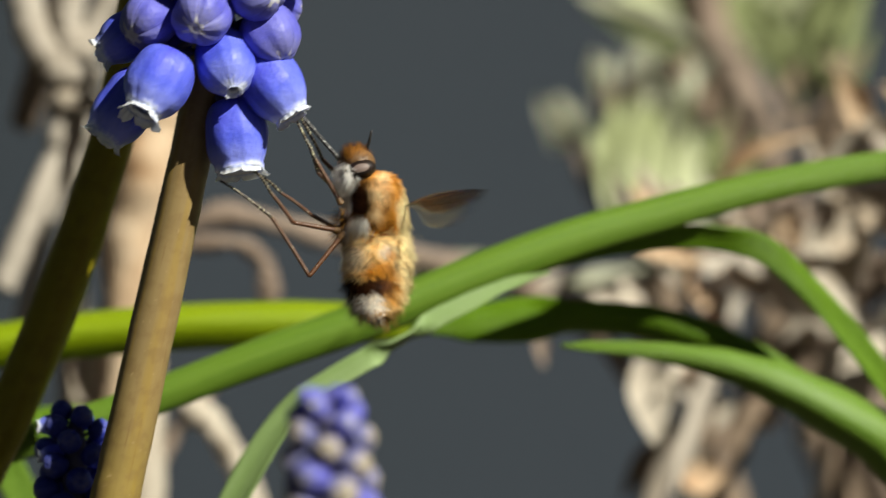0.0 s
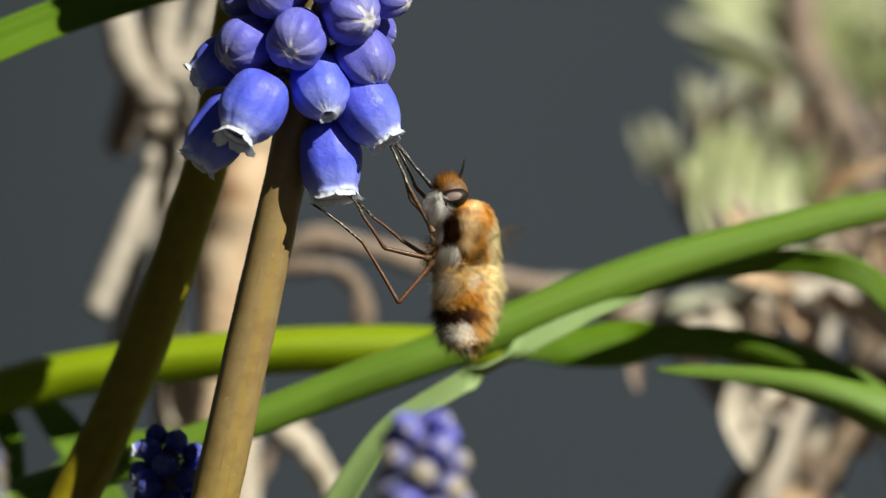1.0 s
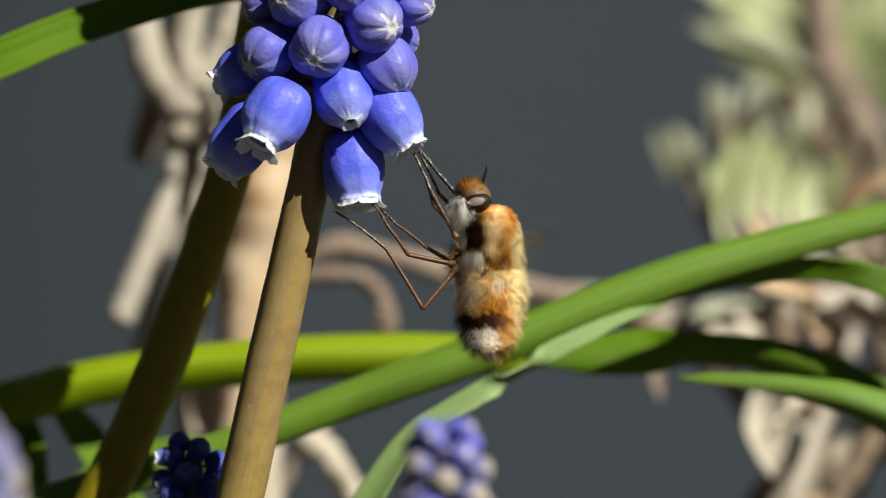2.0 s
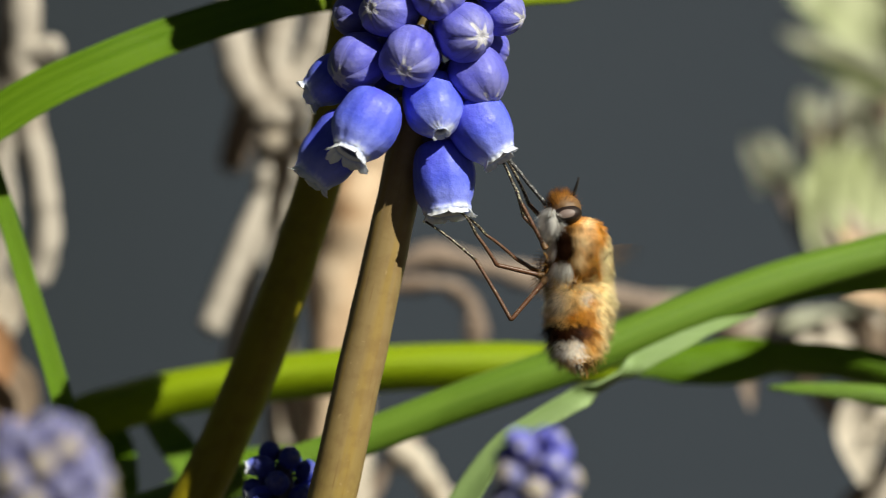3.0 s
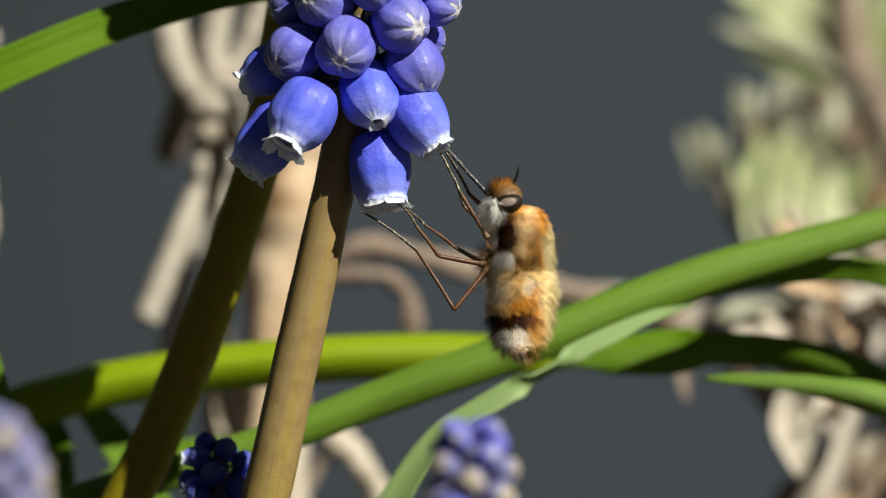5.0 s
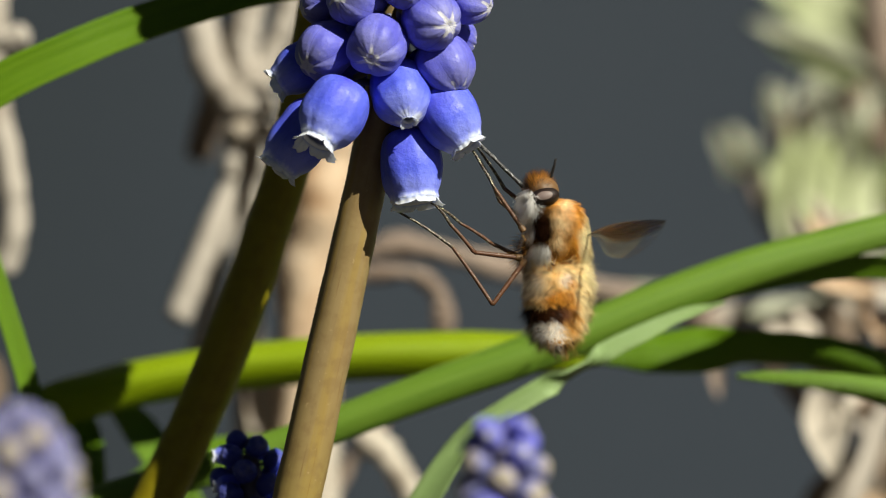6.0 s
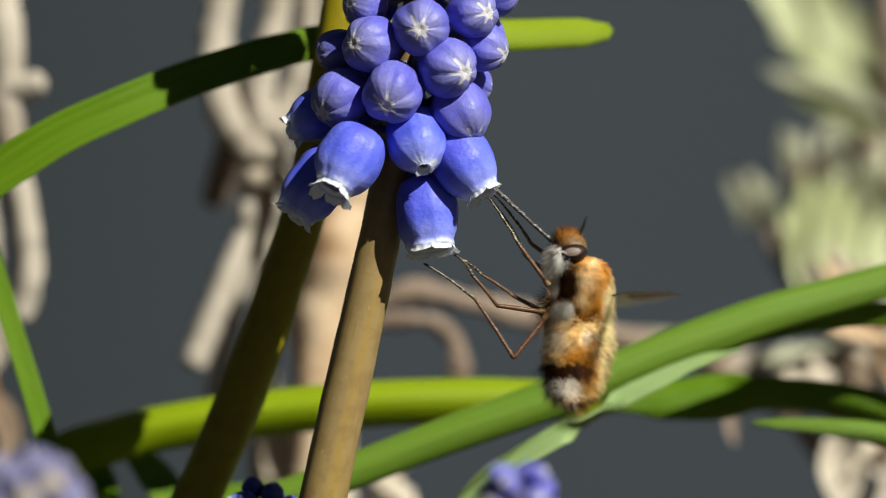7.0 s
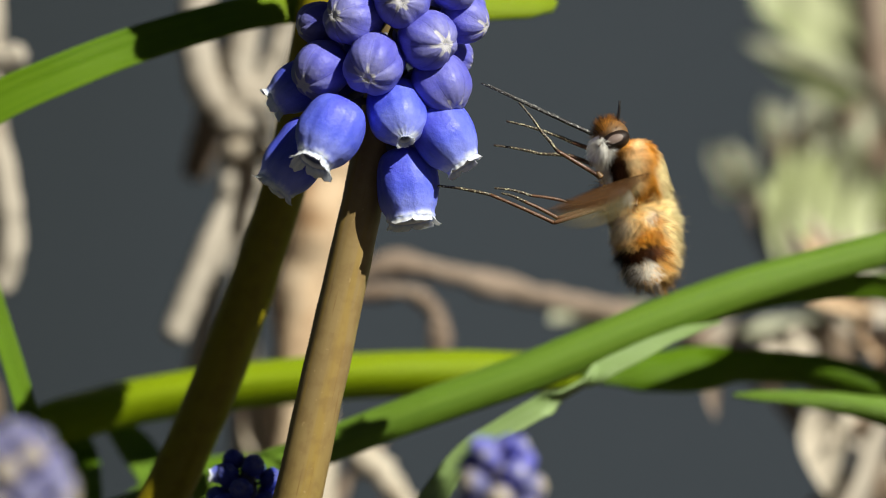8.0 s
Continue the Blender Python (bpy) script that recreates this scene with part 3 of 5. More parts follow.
strap_leaf("broad yellow-green strap leaf in full sun, shaded at its root",
           [V(-64, 20, -4), V(-50, 21, 85), V(-26.82, 28.00, 133.00), V(-24.93, 27.50, 137.09), V(-22.68, 27.00, 139.14), V(-19.35, 27.00, 140.36), V(-14.18, 27.00, 141.47), V(-8.27, 27.00, 142.21), V(-1.63, 27.00, 142.72), V(4.29, 27.30, 142.86), V(9.47, 27.70, 142.85), V(12.44, 28.00, 142.85), V(14.31, 28.20, 142.92), V(15.98, 28.40, 142.91)],
           [(3.0, 0, 0.2)] * 2 + [(3.0, 10, 0.2), (3.2, 10, 0.1), (3.2, 16, -0.2), (3.1, 16, -0.8), (3.1, 16, -0.95), (3.15, 16, -0.95), (3.15, 16, -0.95), (3.05, 16, -0.85), (2.8, 18, -0.7), (2.2, 18, -0.4), (1.3, 14, -0.35), (0.3, 12, -0.3)], LEAF_GLOW)
strap_leaf("broad dark green strap leaf twisting over in shade",
           [V(12.02, 26.30, 142.66), V(13.86, 26.20, 142.67), V(16.44, 26.20, 142.81), V(19.75, 26.20, 142.96), V(22.70, 26.10, 143.08), V(25.63, 26.00, 142.96), V(30.01, 25.60, 142.24), V(34.47, 26.00, 140.69), V(38.18, 26.30, 138.83), V(40.41, 26.40, 137.43)],
           [(0.4, 20, -0.1), (1.6, 26, -0.2), (2.7, 24, -0.4), (3.0, 4, -0.4), (2.9, -44, -0.1), (2.7, -40, -0.2), (2.3, -22, -0.35), (1.8, -12, -0.35), (1.1, -12, -0.2), (0.4, -12, 0.1)], LEAF)
strap_leaf("long green strap leaf crossing the others at a slant",
           [V(-36, 17, -4), V(-30, 16.5, 90), V(-21.57, 16.00, 132.54), V(-16.21, 16.00, 134.47), V(-11.21, 16.00, 135.93), V(-6.57, 16.00, 137.47), V(-1.57, 16.00, 139.39), V(3.43, 16.00, 141.25), V(8.08, 16.20, 142.89), V(12.38, 16.60, 144.60), V(17.06, 17.20, 146.45), V(22.13, 18.00, 148.31), V(27.97, 19.00, 149.96), V(34.57, 20.00, 151.63), V(40.47, 21.00, 152.72), V(47.88, 22.00, 153.67), V(59.15, 24.00, 154.06)],
           [(2.2, 4, -0.35)] * 2 + [(2.2, 12, -0.5), (2.2, 12, -0.5), (2.2, 12, -0.5), (2.2, 12, -0.5), (2.35, 12, -0.5), (2.5, 12, -0.55), (2.6, 12, -0.6), (2.7, 12, -0.6), (2.7, 12, -0.6), (2.5, 12, -0.55), (2.3, 14, -0.5), (2.1, 14, -0.45), (2.0, 14, -0.35), (1.8, 14, -0.35), (0.4, 10, 0.1)], LEAF_MID)
strap_leaf("green strap leaf bent over in an arch, dark beneath",
           [V(-30, 21, -4), V(-22, 20.5, 100), V(-16.41, 20.00, 133.22), V(-6.64, 19.50, 137.5), V(3.46, 19.00, 141.3), V(11.71, 18.00, 144.2), V(16.76, 18.20, 145.87), V(22.20, 18.90, 147.51), V(27.33, 20.00, 148.30), V(31.76, 20.90, 148.37), V(34.70, 21.30, 147.64), V(37.67, 21.80, 145.24), V(40.24, 22.00, 142.40), V(42.81, 22.20, 139.12), V(47.22, 22.50, 132.55), V(52, 23, 70), V(54, 23, -4)],
           [(1.6, 0, 0.2)] * 2 + [(1.0, 0, 0.2), (0.9, 0, 0.2), (1.0, -10, 0.2), (1.5, -16, 0.25), (1.9, -20, 0.25), (1.9, -36, 0.25), (1.9, -40, 0.25), (1.9, -36, 0.25), (1.8, -5, 0.1), (1.75, 20, -0.2), (1.7, 20, 0.25), (1.7, 20, 0.25), (1.7, 15, 0.2), (1.6, 0, 0.2), (1.6, 0, 0.2)], LEAF)
strap_leaf("narrow pale green leaf that curves up and twists beneath the others",
           [V(-6, 15, -4), V(-4, 14.5, 90), V(0.43, 14.00, 131.23), V(2.34, 14.00, 134.71), V(4.54, 14.00, 137.69), V(6.96, 14.10, 139.46), V(9.09, 14.20, 140.73), V(10.59, 14.50, 141.58), V(11.88, 14.80, 142.28), V(13.25, 15.10, 143.13), V(15.19, 15.50, 144.08), V(18.09, 16.40, 145.39), V(20.72, 17.20, 146.13)],
           [(1.9, 0, 0.2)] * 2 + [(2.0, 30, 0.35), (2.0, 32, 0.35), (1.8, 32, 0.35), (1.6, 32, 0.3), (1.5, 24, 0.25), (1.35, -66, 0.2), (1.25, -70, 0.2), (1.3, 24, 0.2), (1.35, 36, 0.2), (0.9, 34, 0.2), (0.2, 30, 0.15)], LEAF_PALE)
strap_leaf("green strap leaf with a pale waxy rim, arching down",
           [V(21.77, 20.60, 141.38), V(23.76, 20.60, 141.34), V(26.31, 20.70, 141.20), V(29.26, 20.90, 140.83), V(32.88, 21.20, 140.02), V(36.59, 21.60, 138.55), V(39.86, 21.90, 136.80), V(42.77, 22.20, 135.04), V(49, 23, 116), V(58, 25, 60), V(64, 26, -4)],
           [(0.3, 30, 0.1), (0.8, 30, 0.0), (1.1, 24, -0.3), (1.45, 14, -0.6), (2.1, 4, -0.8), (2.9, -2, -0.9), (3.4, -4, -0.9), (3.6, -4, -0.8), (3.4, 0, -0.4), (2.6, 0, 0.1), (2.2, 0, 0.2)], LEAF_MID)
strap_leaf("narrow green blade leaning over, partly in shade",
           [V(-19, 17, -4), V(-19.5, 16.8, 90), V(-21.24, 16.50, 132.51), V(-22.68, 16.50, 138.52), V(-24.03, 16.50, 143.24), V(-25.47, 16.50, 147.89), V(-26.75, 16.50, 152.18), V(-27.83, 16.50, 155.76), V(-29.11, 16.50, 160.41), V(-30.19, 16.50, 165.06), V(-30.90, 16.50, 168.99)],
           [(1.5, -20, 0.3)] * 2 + [(1.5, -25, 0.35), (1.5, -28, 0.35), (1.45, -28, 0.35), (1.4, -28, 0.35), (1.3, -28, 0.35), (1.2, -28, 0.35), (1.0, -28, 0.3), (0.7, -28, 0.2), (0.2, -28, 0.1)], LEAF)
strap_leaf("dark green leaf hanging in shade",
           [V(-21.6, 29.50, 138.92), V(-20.8, 29.50, 137.13), V(-20.24, 27.00, 134.89), V(-20.02, 27.00, 131.94), V(-22, 28, 80), V(-22, 28, -4)],
           [(2.4, 10, 0.2), (2.6, 10, 0.2), (2.4, 5, 0.2), (1.8, 0, 0.2), (1.6, 0, 0.2), (1.6, 0, 0.2)], LEAF)
strap_leaf("waxy green leaf standing at a slant among the others",
           [V(-18.5, 30.50, 139.37), V(-16.9, 30.50, 137.50), V(-15.31, 29.00, 135.36), V(-13.55, 29.50, 132.17), V(-12, 30, 80), V(-10, 30, -4)],
           [(1.6, 10, 0.2), (2.3, 14, 0.2), (2.4, 14, 0.2), (2.2, 10, 0.2), (1.6, 0, 0.2), (1.6, 0, 0.2)], LEAF_MID)
strap_leaf("narrow green leaf rising low behind the stalks",
           [V(-24, 27, -4), V(-22, 27, 90), V(-18.5, 27, 133.2), V(-15.8, 27.3, 135.2), V(-13, 27.8, 136.4), V(-10, 28.3, 136.9), V(-7, 28.6, 136.8)],
           [(1.2, 20, 0.2)] * 4 + [(1.2, 25, 0.2), (0.9, 25, 0.2), (0.2, 25, 0.2)], LEAF)
# ---- dry stems and shrubs behind ----
def dry_stem(label, points, radii, material, knots=0.35, seed=0, rings=50):
    ob = new("dry_stem", tube("dry_stem", points, radii, material, rings, 12, knots, seed))
    return tagged(ob, label, "dry stem", "dry stems")


STRAWY = "weathered straw-coloured dead stem"
dry_stem(STRAWY + " with knotted joints", [V(-18, 66, -4), V(-17, 65, 90), V(-10.98, 63.00, 136.94), V(-10.62, 62.00, 145.14), V(-10.43, 61.00, 150.45), V(-10.72, 60.00, 153.90), V(-10.64, 60.00, 155.73), V(-10.89, 60.00, 157.27), V(-10.64, 60.00, 158.33), V(-10.80, 60.00, 159.59), V(-10.32, 60.00, 161.01), V(-9.26, 60.00, 163.04), V(-8.12, 60.00, 165.48), V(-7.56, 60.00, 168.73), V(-7.47, 60.00, 172.79)], [1.8, 1.8, 1.0, 1.0, 1.0, 0.9, 1.5, 1.2, 1.5, 1.1, 1.3, 0.9, 0.9, 0.9, 0.8], STRAW, 0.35, 1, 90)
dry_stem(STRAWY + " bent into a loop", [V(-9.06, 58.60, 160.32), V(-10.68, 58.40, 160.07), V(-12.38, 58.60, 161.05), V(-13.61, 59.00, 163.08), V(-14.19, 59.40, 165.86), V(-14.05, 60.00, 168.73), V(-13.32, 60.00, 172.38)], [0.9, 1.2, 1.3, 1.3, 1.25, 1.2, 1.0], STRAW, 0.3, 2)
dry_stem(STRAWY + " hanging loose", [V(-11.17, 58.80, 158.62), V(-10.84, 58.60, 160.97), V(-11.02, 59.00, 163.81), V(-10.54, 59.40, 166.67), V(-9.83, 60.00, 169.54), V(-9.42, 60.00, 172.79)], [1.0, 1.25, 1.1, 1.05, 1.0, 0.9], STRAW, 0.3, 18)
dry_stem(STRAWY + " wound round the knot", [V(-12.44, 58.00, 159.25), V(-11.45, 57.40, 159.72), V(-10.08, 57.40, 159.72), V(-8.81, 58.20, 159.42)], [0.6, 0.9, 0.9, 0.6], STRAW, 0.25, 19)
dry_stem(STRAWY + " wound round the joint", [V(-12.20, 58.00, 157.47), V(-11.21, 57.40, 157.86), V(-9.92, 57.40, 157.94), V(-8.89, 58.20, 157.72)], [0.6, 0.85, 0.85, 0.6], BUFF, 0.25, 20)
dry_stem(STRAWY + " split along its length", [V(-11.49, 58.40, 157.00), V(-11.63, 58.00, 155.29), V(-11.40, 58.40, 153.60)], [0.7, 0.95, 0.7], STRAW, 0.2, 21)
dry_stem(STRAWY + " broken off", [V(-15.62, 56.70, 144.65), V(-14.42, 56.90, 147.62), V(-13.14, 57.20, 150.85), V(-11.72, 58.20, 154.08)], [0.95, 1.0, 0.95, 0.9], STRAW, 0.2, 3)
dry_stem(STRAWY, [V(-22.6, 67.1, -4), V(-20.9, 66.6, 100), V(-14.20, 66.00, 143.44), V(-12.95, 65.50, 148.80), V(-12.02, 64.90, 152.51)], [1.06, 1.06, 0.70, 0.70, 0.79], STRAW, 0.3, 4)
dry_stem("thin dark brown twig", [V(-14.58, 67.10, 156.25), V(-13.58, 67.10, 159.57), V(-12.66, 66.60, 162.86), V(-10.87, 64.90, 167.33), V(-9.15, 62.20, 171.70)], [0.97, 1.14, 1.14, 0.88, 0.79], BARK, 0.3, 5)
dry_stem(STRAWY + " hanging loose from a broken stem", [V(-30.6, 55, 172.0), V(-29.0, 53, 170.6), V(-28.5, 51.7, 168.4), V(-28.66, 51.7, 164.33), V(-28.26, 51.7, 159.57), V(-27.15, 51.7, 153.61), V(-27.0, 51.7, 150.5), V(-27.6, 51.7, 148.0)], [0.9, 1.1, 1.2, 1.15, 1.15, 1.1, 1.05, 0.85], STRAW, 0.35, 6)
dry_stem(STRAWY + " stub", [V(-28.74, 51.70, 163.85), V(-27.31, 51.20, 164.15), V(-26.06, 50.90, 164.46)], [1.06, 0.97, 0.88], STRAW, 0.2, 7)
dry_stem(STRAWY, [V(-52, 60.5, -4), V(-50, 60.5, 100), V(-35.04, 59.40, 141.93), V(-31.05, 58.30, 150.85), V(-30.71, 57.20, 157.30), V(-30.30, 56.10, 162.50), V(-29.81, 55.00, 166.87), V(-30.61, 55.00, 172.47)], [1.94, 1.94, 1.23, 1.32, 1.06, 1.41, 1.06, 0.88], STRAW, 0.5, 8)
dry_stem("thick rust and buff dead stem", [V(-13.9, 53.9, -4), V(-13.1, 53.9, 90), V(-7.72, 52.80, 131.72), V(-7.32, 52.30, 137.32), V(-6.83, 51.70, 142.89), V(-6.26, 51.20, 148.45), V(-5.30, 50.60, 153.21), V(-4.43, 50.60, 157.16), V(-3.72, 50.60, 162.70), V(-3.32, 50.60, 169.03)], [2.64, 2.64, 1.76, 1.50, 1.67, 2.02, 1.94, 1.58, 1.06, 0.70], RUST, 0.35, 9)
dry_stem("thick buff dead stem", [V(-10.4, 57.2, -4), V(-10.4, 57.2, 90), V(-5.47, 56.10, 132.36), V(-5.38, 55.60, 139.61), V(-5.77, 55.00, 145.23), V(-4.96, 54.50, 150.84), V(-3.75, 53.90, 155.63), V(-2.48, 53.90, 161.22)], [1.94, 1.94, 1.32, 1.14, 1.23, 1.41, 1.23, 0.70], BUFF, 0.3, 10)
dry_stem("brown twig lying across", [V(-3.43, 61.60, 148.82), V(0.25, 62.20, 149.71), V(3.93, 62.70, 149.14), V(7.22, 63.80, 148.24), V(11.38, 65.50, 147.24), V(15.99, 67.10, 146.31), V(21.08, 69.30, 145.04), V(45.2, 74.2, 90), V(52.2, 75.9, -4)], [0.5, 0.95, 0.62, 0.85, 0.72, 0.72, 0.8, 0.9, 1.10], TWIG, 0.5, 11, 70)
dry_stem(STRAWY + " in a lumpy curl", [V(-3.8, 58.3, 147.3), V(-1.6, 58.3, 147.7), V(0.6, 58.3, 147.8), V(2.2, 58.3, 147.2), V(3.0, 58.4, 146.1), V(3.4, 58.5, 144.6), V(3.0, 58.7, 142.5), V(0, 59, 138.5), V(-3.5, 59.2, 134), V(-4, 59.4, 90), V(-3, 59.4, -4)], [0.5, 0.6, 0.45, 0.65, 0.6, 0.7, 0.5, 0.4, 0.4, 0.6, 0.9], TWIG, 0.8, 12, 90)
dry_stem(STRAWY + " leaning", [V(-3.81, 59.40, 137.47), V(-1.78, 58.90, 135.87), V(0.24, 58.30, 133.46), V(1.86, 58.30, 130.23), V(3.5, 58.9, 60), V(5.2, 58.9, -4)], [0.7, 1.05, 0.85, 0.95, 1.14, 1.32], BUFF, 0.7, 13)
dry_stem("thick pale brown woody stem", [V(68.97, 115.12, -4), V(63.65, 113.29, 100), V(46.49, 105.98, 148.21), V(43.63, 104.15, 155.97), V(41.70, 105.98, 160.96), V(40.31, 111.46, 165.03), V(39.43, 113.29, 171.75), V(38.90, 113.29, 179.00)], [2.89, 2.89, 1.87, 1.70, 1.61, 1.53, 1.44, 1.36], TWIG, 0.35, 14)
dry_stem("dark brown woody stem", [V(63.96, 138.25, -4), V(62.13, 136.43, 100), V(47.18, 129.12, 144.25), V(44.09, 127.29, 151.98), V(41.98, 125.46, 158.68), V(41.02, 125.46, 163.47), V(43.89, 125.46, 170.18)], [2.55, 2.55, 1.70, 1.53, 1.36, 1.19, 0.85], BARK, 0.4, 15)
dry_stem("pale weathered woody stem", [V(53.9, 77.0, -4), V(50.5, 75.9, 90), V(31.42, 66.00, 128.98), V(33.28, 66.00, 132.70), V(34.93, 66.00, 135.80), V(37.85, 70.40, 143.36), V(39.22, 71.50, 148.78)], [1.76, 1.76, 0.95, 0.9, 0.85, 0.8, 0.7], STRAW, 0.4, 16)
dry_stem("dark brown gnarled woody stem", [V(57.4, 72.6, -4), V(54.8, 71.5, 90), V(35.03, 67.10, 127.26), V(37.47, 66.60, 133.09), V(41.25, 67.10, 138.45), V(43.45, 68.20, 145.06)], [1.94, 1.94, 1.41, 1.32, 1.06, 0.70], BARK, 0.4, 17)


def blade(verts, faces, place, way, face, long, wide, curl, rng, cup=0.3):
    """One lance-shaped leaf of 20 quads, curled along and across; mm."""
    way = way.normalized()
    cross = way.cross(face)
    cross = cross.normalized() if cross.length > 1e-4 else way.orthogonal().normalized()
    face = cross.cross(way)
    base = len(verts)
    n, m = 5, 7
    twist = rng.uniform(-0.6, 0.6)
    for i in range(m):
        t = i / (m - 1)
        w = wide * (math.sin(math.pi * (0.08 + 0.9 * t) ** 0.8)) * 0.5
        bend = curl * t * t * long
        a = twist * t
        c, f = cross * math.cos(a) + face * math.sin(a), face * math.cos(a) - cross * math.sin(a)
        for j in range(n):
            s = j / (n - 1) * 2 - 1
            verts.append(place + (way * long * t + face * bend + c * s * w + f * (cup * w * s * s + 0.06 * wide * rng.uniform(-1, 1))) * 0.001)
    for i in range(m - 1):
        for j in range(n - 1):
            a = base + i * n + j
            faces.append((a, a + 1, a + n + 1, a + n))


def leafy(name, label, stems, material_stem, leaves, group, category="shrub"):
    """A shrub: stems (points, radii) from the soil and leaves (material, name, list of blades)."""
    root = tagged(new(name), label, category, group)
    for k, (points, radii) in enumerate(stems):
        part("stem", tube("stem", points, radii, material_stem, 40, 10, 0.3, k), root)
    for material, word, blades, seed in leaves:
        rng = random.Random(seed)
        for b in blades:
            verts, faces = [], []
            blade(verts, faces, *b, rng)
            me = mesh_of(word, verts, faces, material)
            part(word, me, root)
    return root


def tuft(centre, count, long, wide, seed, up=(0, 0, 1), spread=0.8, room=3.0, curl=0.25):
    """Leaves that rise from about one place."""
    rng = random.Random(seed)
    out = []
    for _ in range(int(count * 2.6)):
        w = Vector(up) + Vector((rng.uniform(-1, 1), rng.uniform(-1, 1), rng.uniform(-0.6, 0.6))) * spread
        p = centre + Vector((rng.uniform(-1, 1), rng.uniform(-1, 1), rng.uniform(-1, 1))) * room * 0.001
        f = Vector((rng.uniform(-0.7, 0.7), -1, rng.uniform(-0.2, 0.9)))
        out.append((p, w, f, long * rng.uniform(0.45, 1.05), wide * rng.uniform(0.35, 0.7), rng.uniform(-curl, curl)))
    return out


GREEN = [
    (GREYGREEN, "leaf", tuft(V(33.78, 101.70, 149.05), 14, 9.14, 3.11, 1, (0.05, -0.1, 1), 0.22, 2.92), 1),
    (FRESH, "leaf", tuft(V(35.06, 99.88, 148.69), 12, 10.05, 3.47, 2, (0.0, -0.2, 1), 0.25, 3.29), 2),
    (GREYGREEN, "leaf", tuft(V(27.26, 101.70, 156.02), 8, 3.11, 2.92, 3, (-0.2, -0.3, 1), 0.6, 0.91), 3),
    (GREYGREEN, "leaf", tuft(V(30.51, 101.70, 159.47), 3, 4.2, 2.01, 4, (-0.05, 0, 1), 0.14, 0.55), 4),
    (GREYGREEN, "leaf", tuft(V(35.44, 105.36, 157.82), 6, 4.57, 2.19, 5, (0.1, -0.1, 1), 0.8, 2.28), 5),
    (FRESH, "leaf", tuft(V(32.67, 98.05, 151.39), 12, 6.4, 4.2, 16, (0.0, 0.4, 0.9), 0.35, 2.38), 16),
    (OLIVE, "leaf", tuft(V(37.10, 101.70, 151.38), 9, 6.4, 3.65, 17, (0.1, 0.2, 0.9), 0.5, 2.74), 17),
    (GREYGREEN, "leaf", tuft(V(33.84, 97.14, 149.60), 12, 5.48, 3.84, 18, (0.0, 0.4, 0.8), 0.4, 3.11), 18),
    (OLIVE, "leaf", tuft(V(48.91, 107.19, 161.51), 8, 8.22, 3.11, 7, (0.0, 0, 1), 0.6, 3.65), 7),
    (FRESH, "leaf", [(V(30.57, 90.74, 149.52), Vector((0.05, 0.55, 1)), Vector((0.25, -1, 0.6)), 10.96, 2.74, 0.05), (V(32.13, 89.83, 149.34), Vector((0.1, 0.6, 1)), Vector((0.3, -1, 0.7)), 11.42, 2.92, 0.05), (V(33.93, 89.83, 149.42), Vector((0.06, 0.6, 1)), Vector((0.3, -1, 0.7)), 10.51, 2.74, -0.05), (V(35.77, 90.74, 149.79), Vector((0.12, 0.5, 1)), Vector((0.3, -1, 0.6)), 7.31, 2.19, 0.05)], 19),
    (BARK, "leaf", tuft(V(31.94, 107.19, 158.21), 5, 2.92, 2.19, 20, (0.1, 0, 1), 0.9, 1.83), 20),
    (BARK, "leaf", tuft(V(37.44, 107.19, 158.76), 8, 3.65, 2.56, 21, (0.1, 0, 1), 0.9, 2.92), 21),
    (GREYGREEN, "leaf", tuft(V(34.45, 107.19, 161.51), 3, 2.56, 2.01, 22, (0.0, 0, 1), 0.4, 0.73), 22),
    (BARK, "leaf", tuft(V(48.27, 101.70, 157.29), 9, 3.65, 2.56, 23, (0.1, 0, 1), 0.9, 3.65), 23),
]
leafy("shrub", "downy grey-green shrub with soft rounded leaves before the wall",
      [([V(54.82, 101.70, -4), V(51.17, 101.70, 90), V(35.13, 101.70, 144.60), V(33.54, 101.70, 150.51), V(32.42, 101.70, 156.39)], [1.8, 1.8, 1.4, 1.2, 0.8]),
       ([V(34.45, 101.70, 147.33), V(30.29, 103.53, 150.96), V(28.18, 102.62, 155.27)], [0.6, 0.5, 0.4]),
       ([V(33.10, 101.70, 152.76), V(31.51, 101.70, 156.39), V(30.69, 101.70, 160.01)], [0.9, 0.8, 0.6]),
       ([V(69.44, 109.01, -4), V(67.62, 109.01, 100), V(49.94, 108.10, 147.29), V(49.46, 107.19, 155.56), V(49.37, 107.19, 163.62)], [1.8, 1.8, 1.2, 1.0, 0.8])], BARK, GREEN, "shrubs")
ROSETTE = V(42.48, 119.98, 163.34)


def spear(x, z, back, lift, long, wide, curl, aside=0.0, up=0.0, deep=0.0):
    """A long leaf of the rosette towards (x, z), leaning back, its face lifted."""
    return (ROSETTE + V(aside, deep - 0.6 * back, up + 0.25 * z / 15), Vector((x, back, z)), Vector((0.2, -1, lift)), long * 0.91, wide * 0.91, curl)


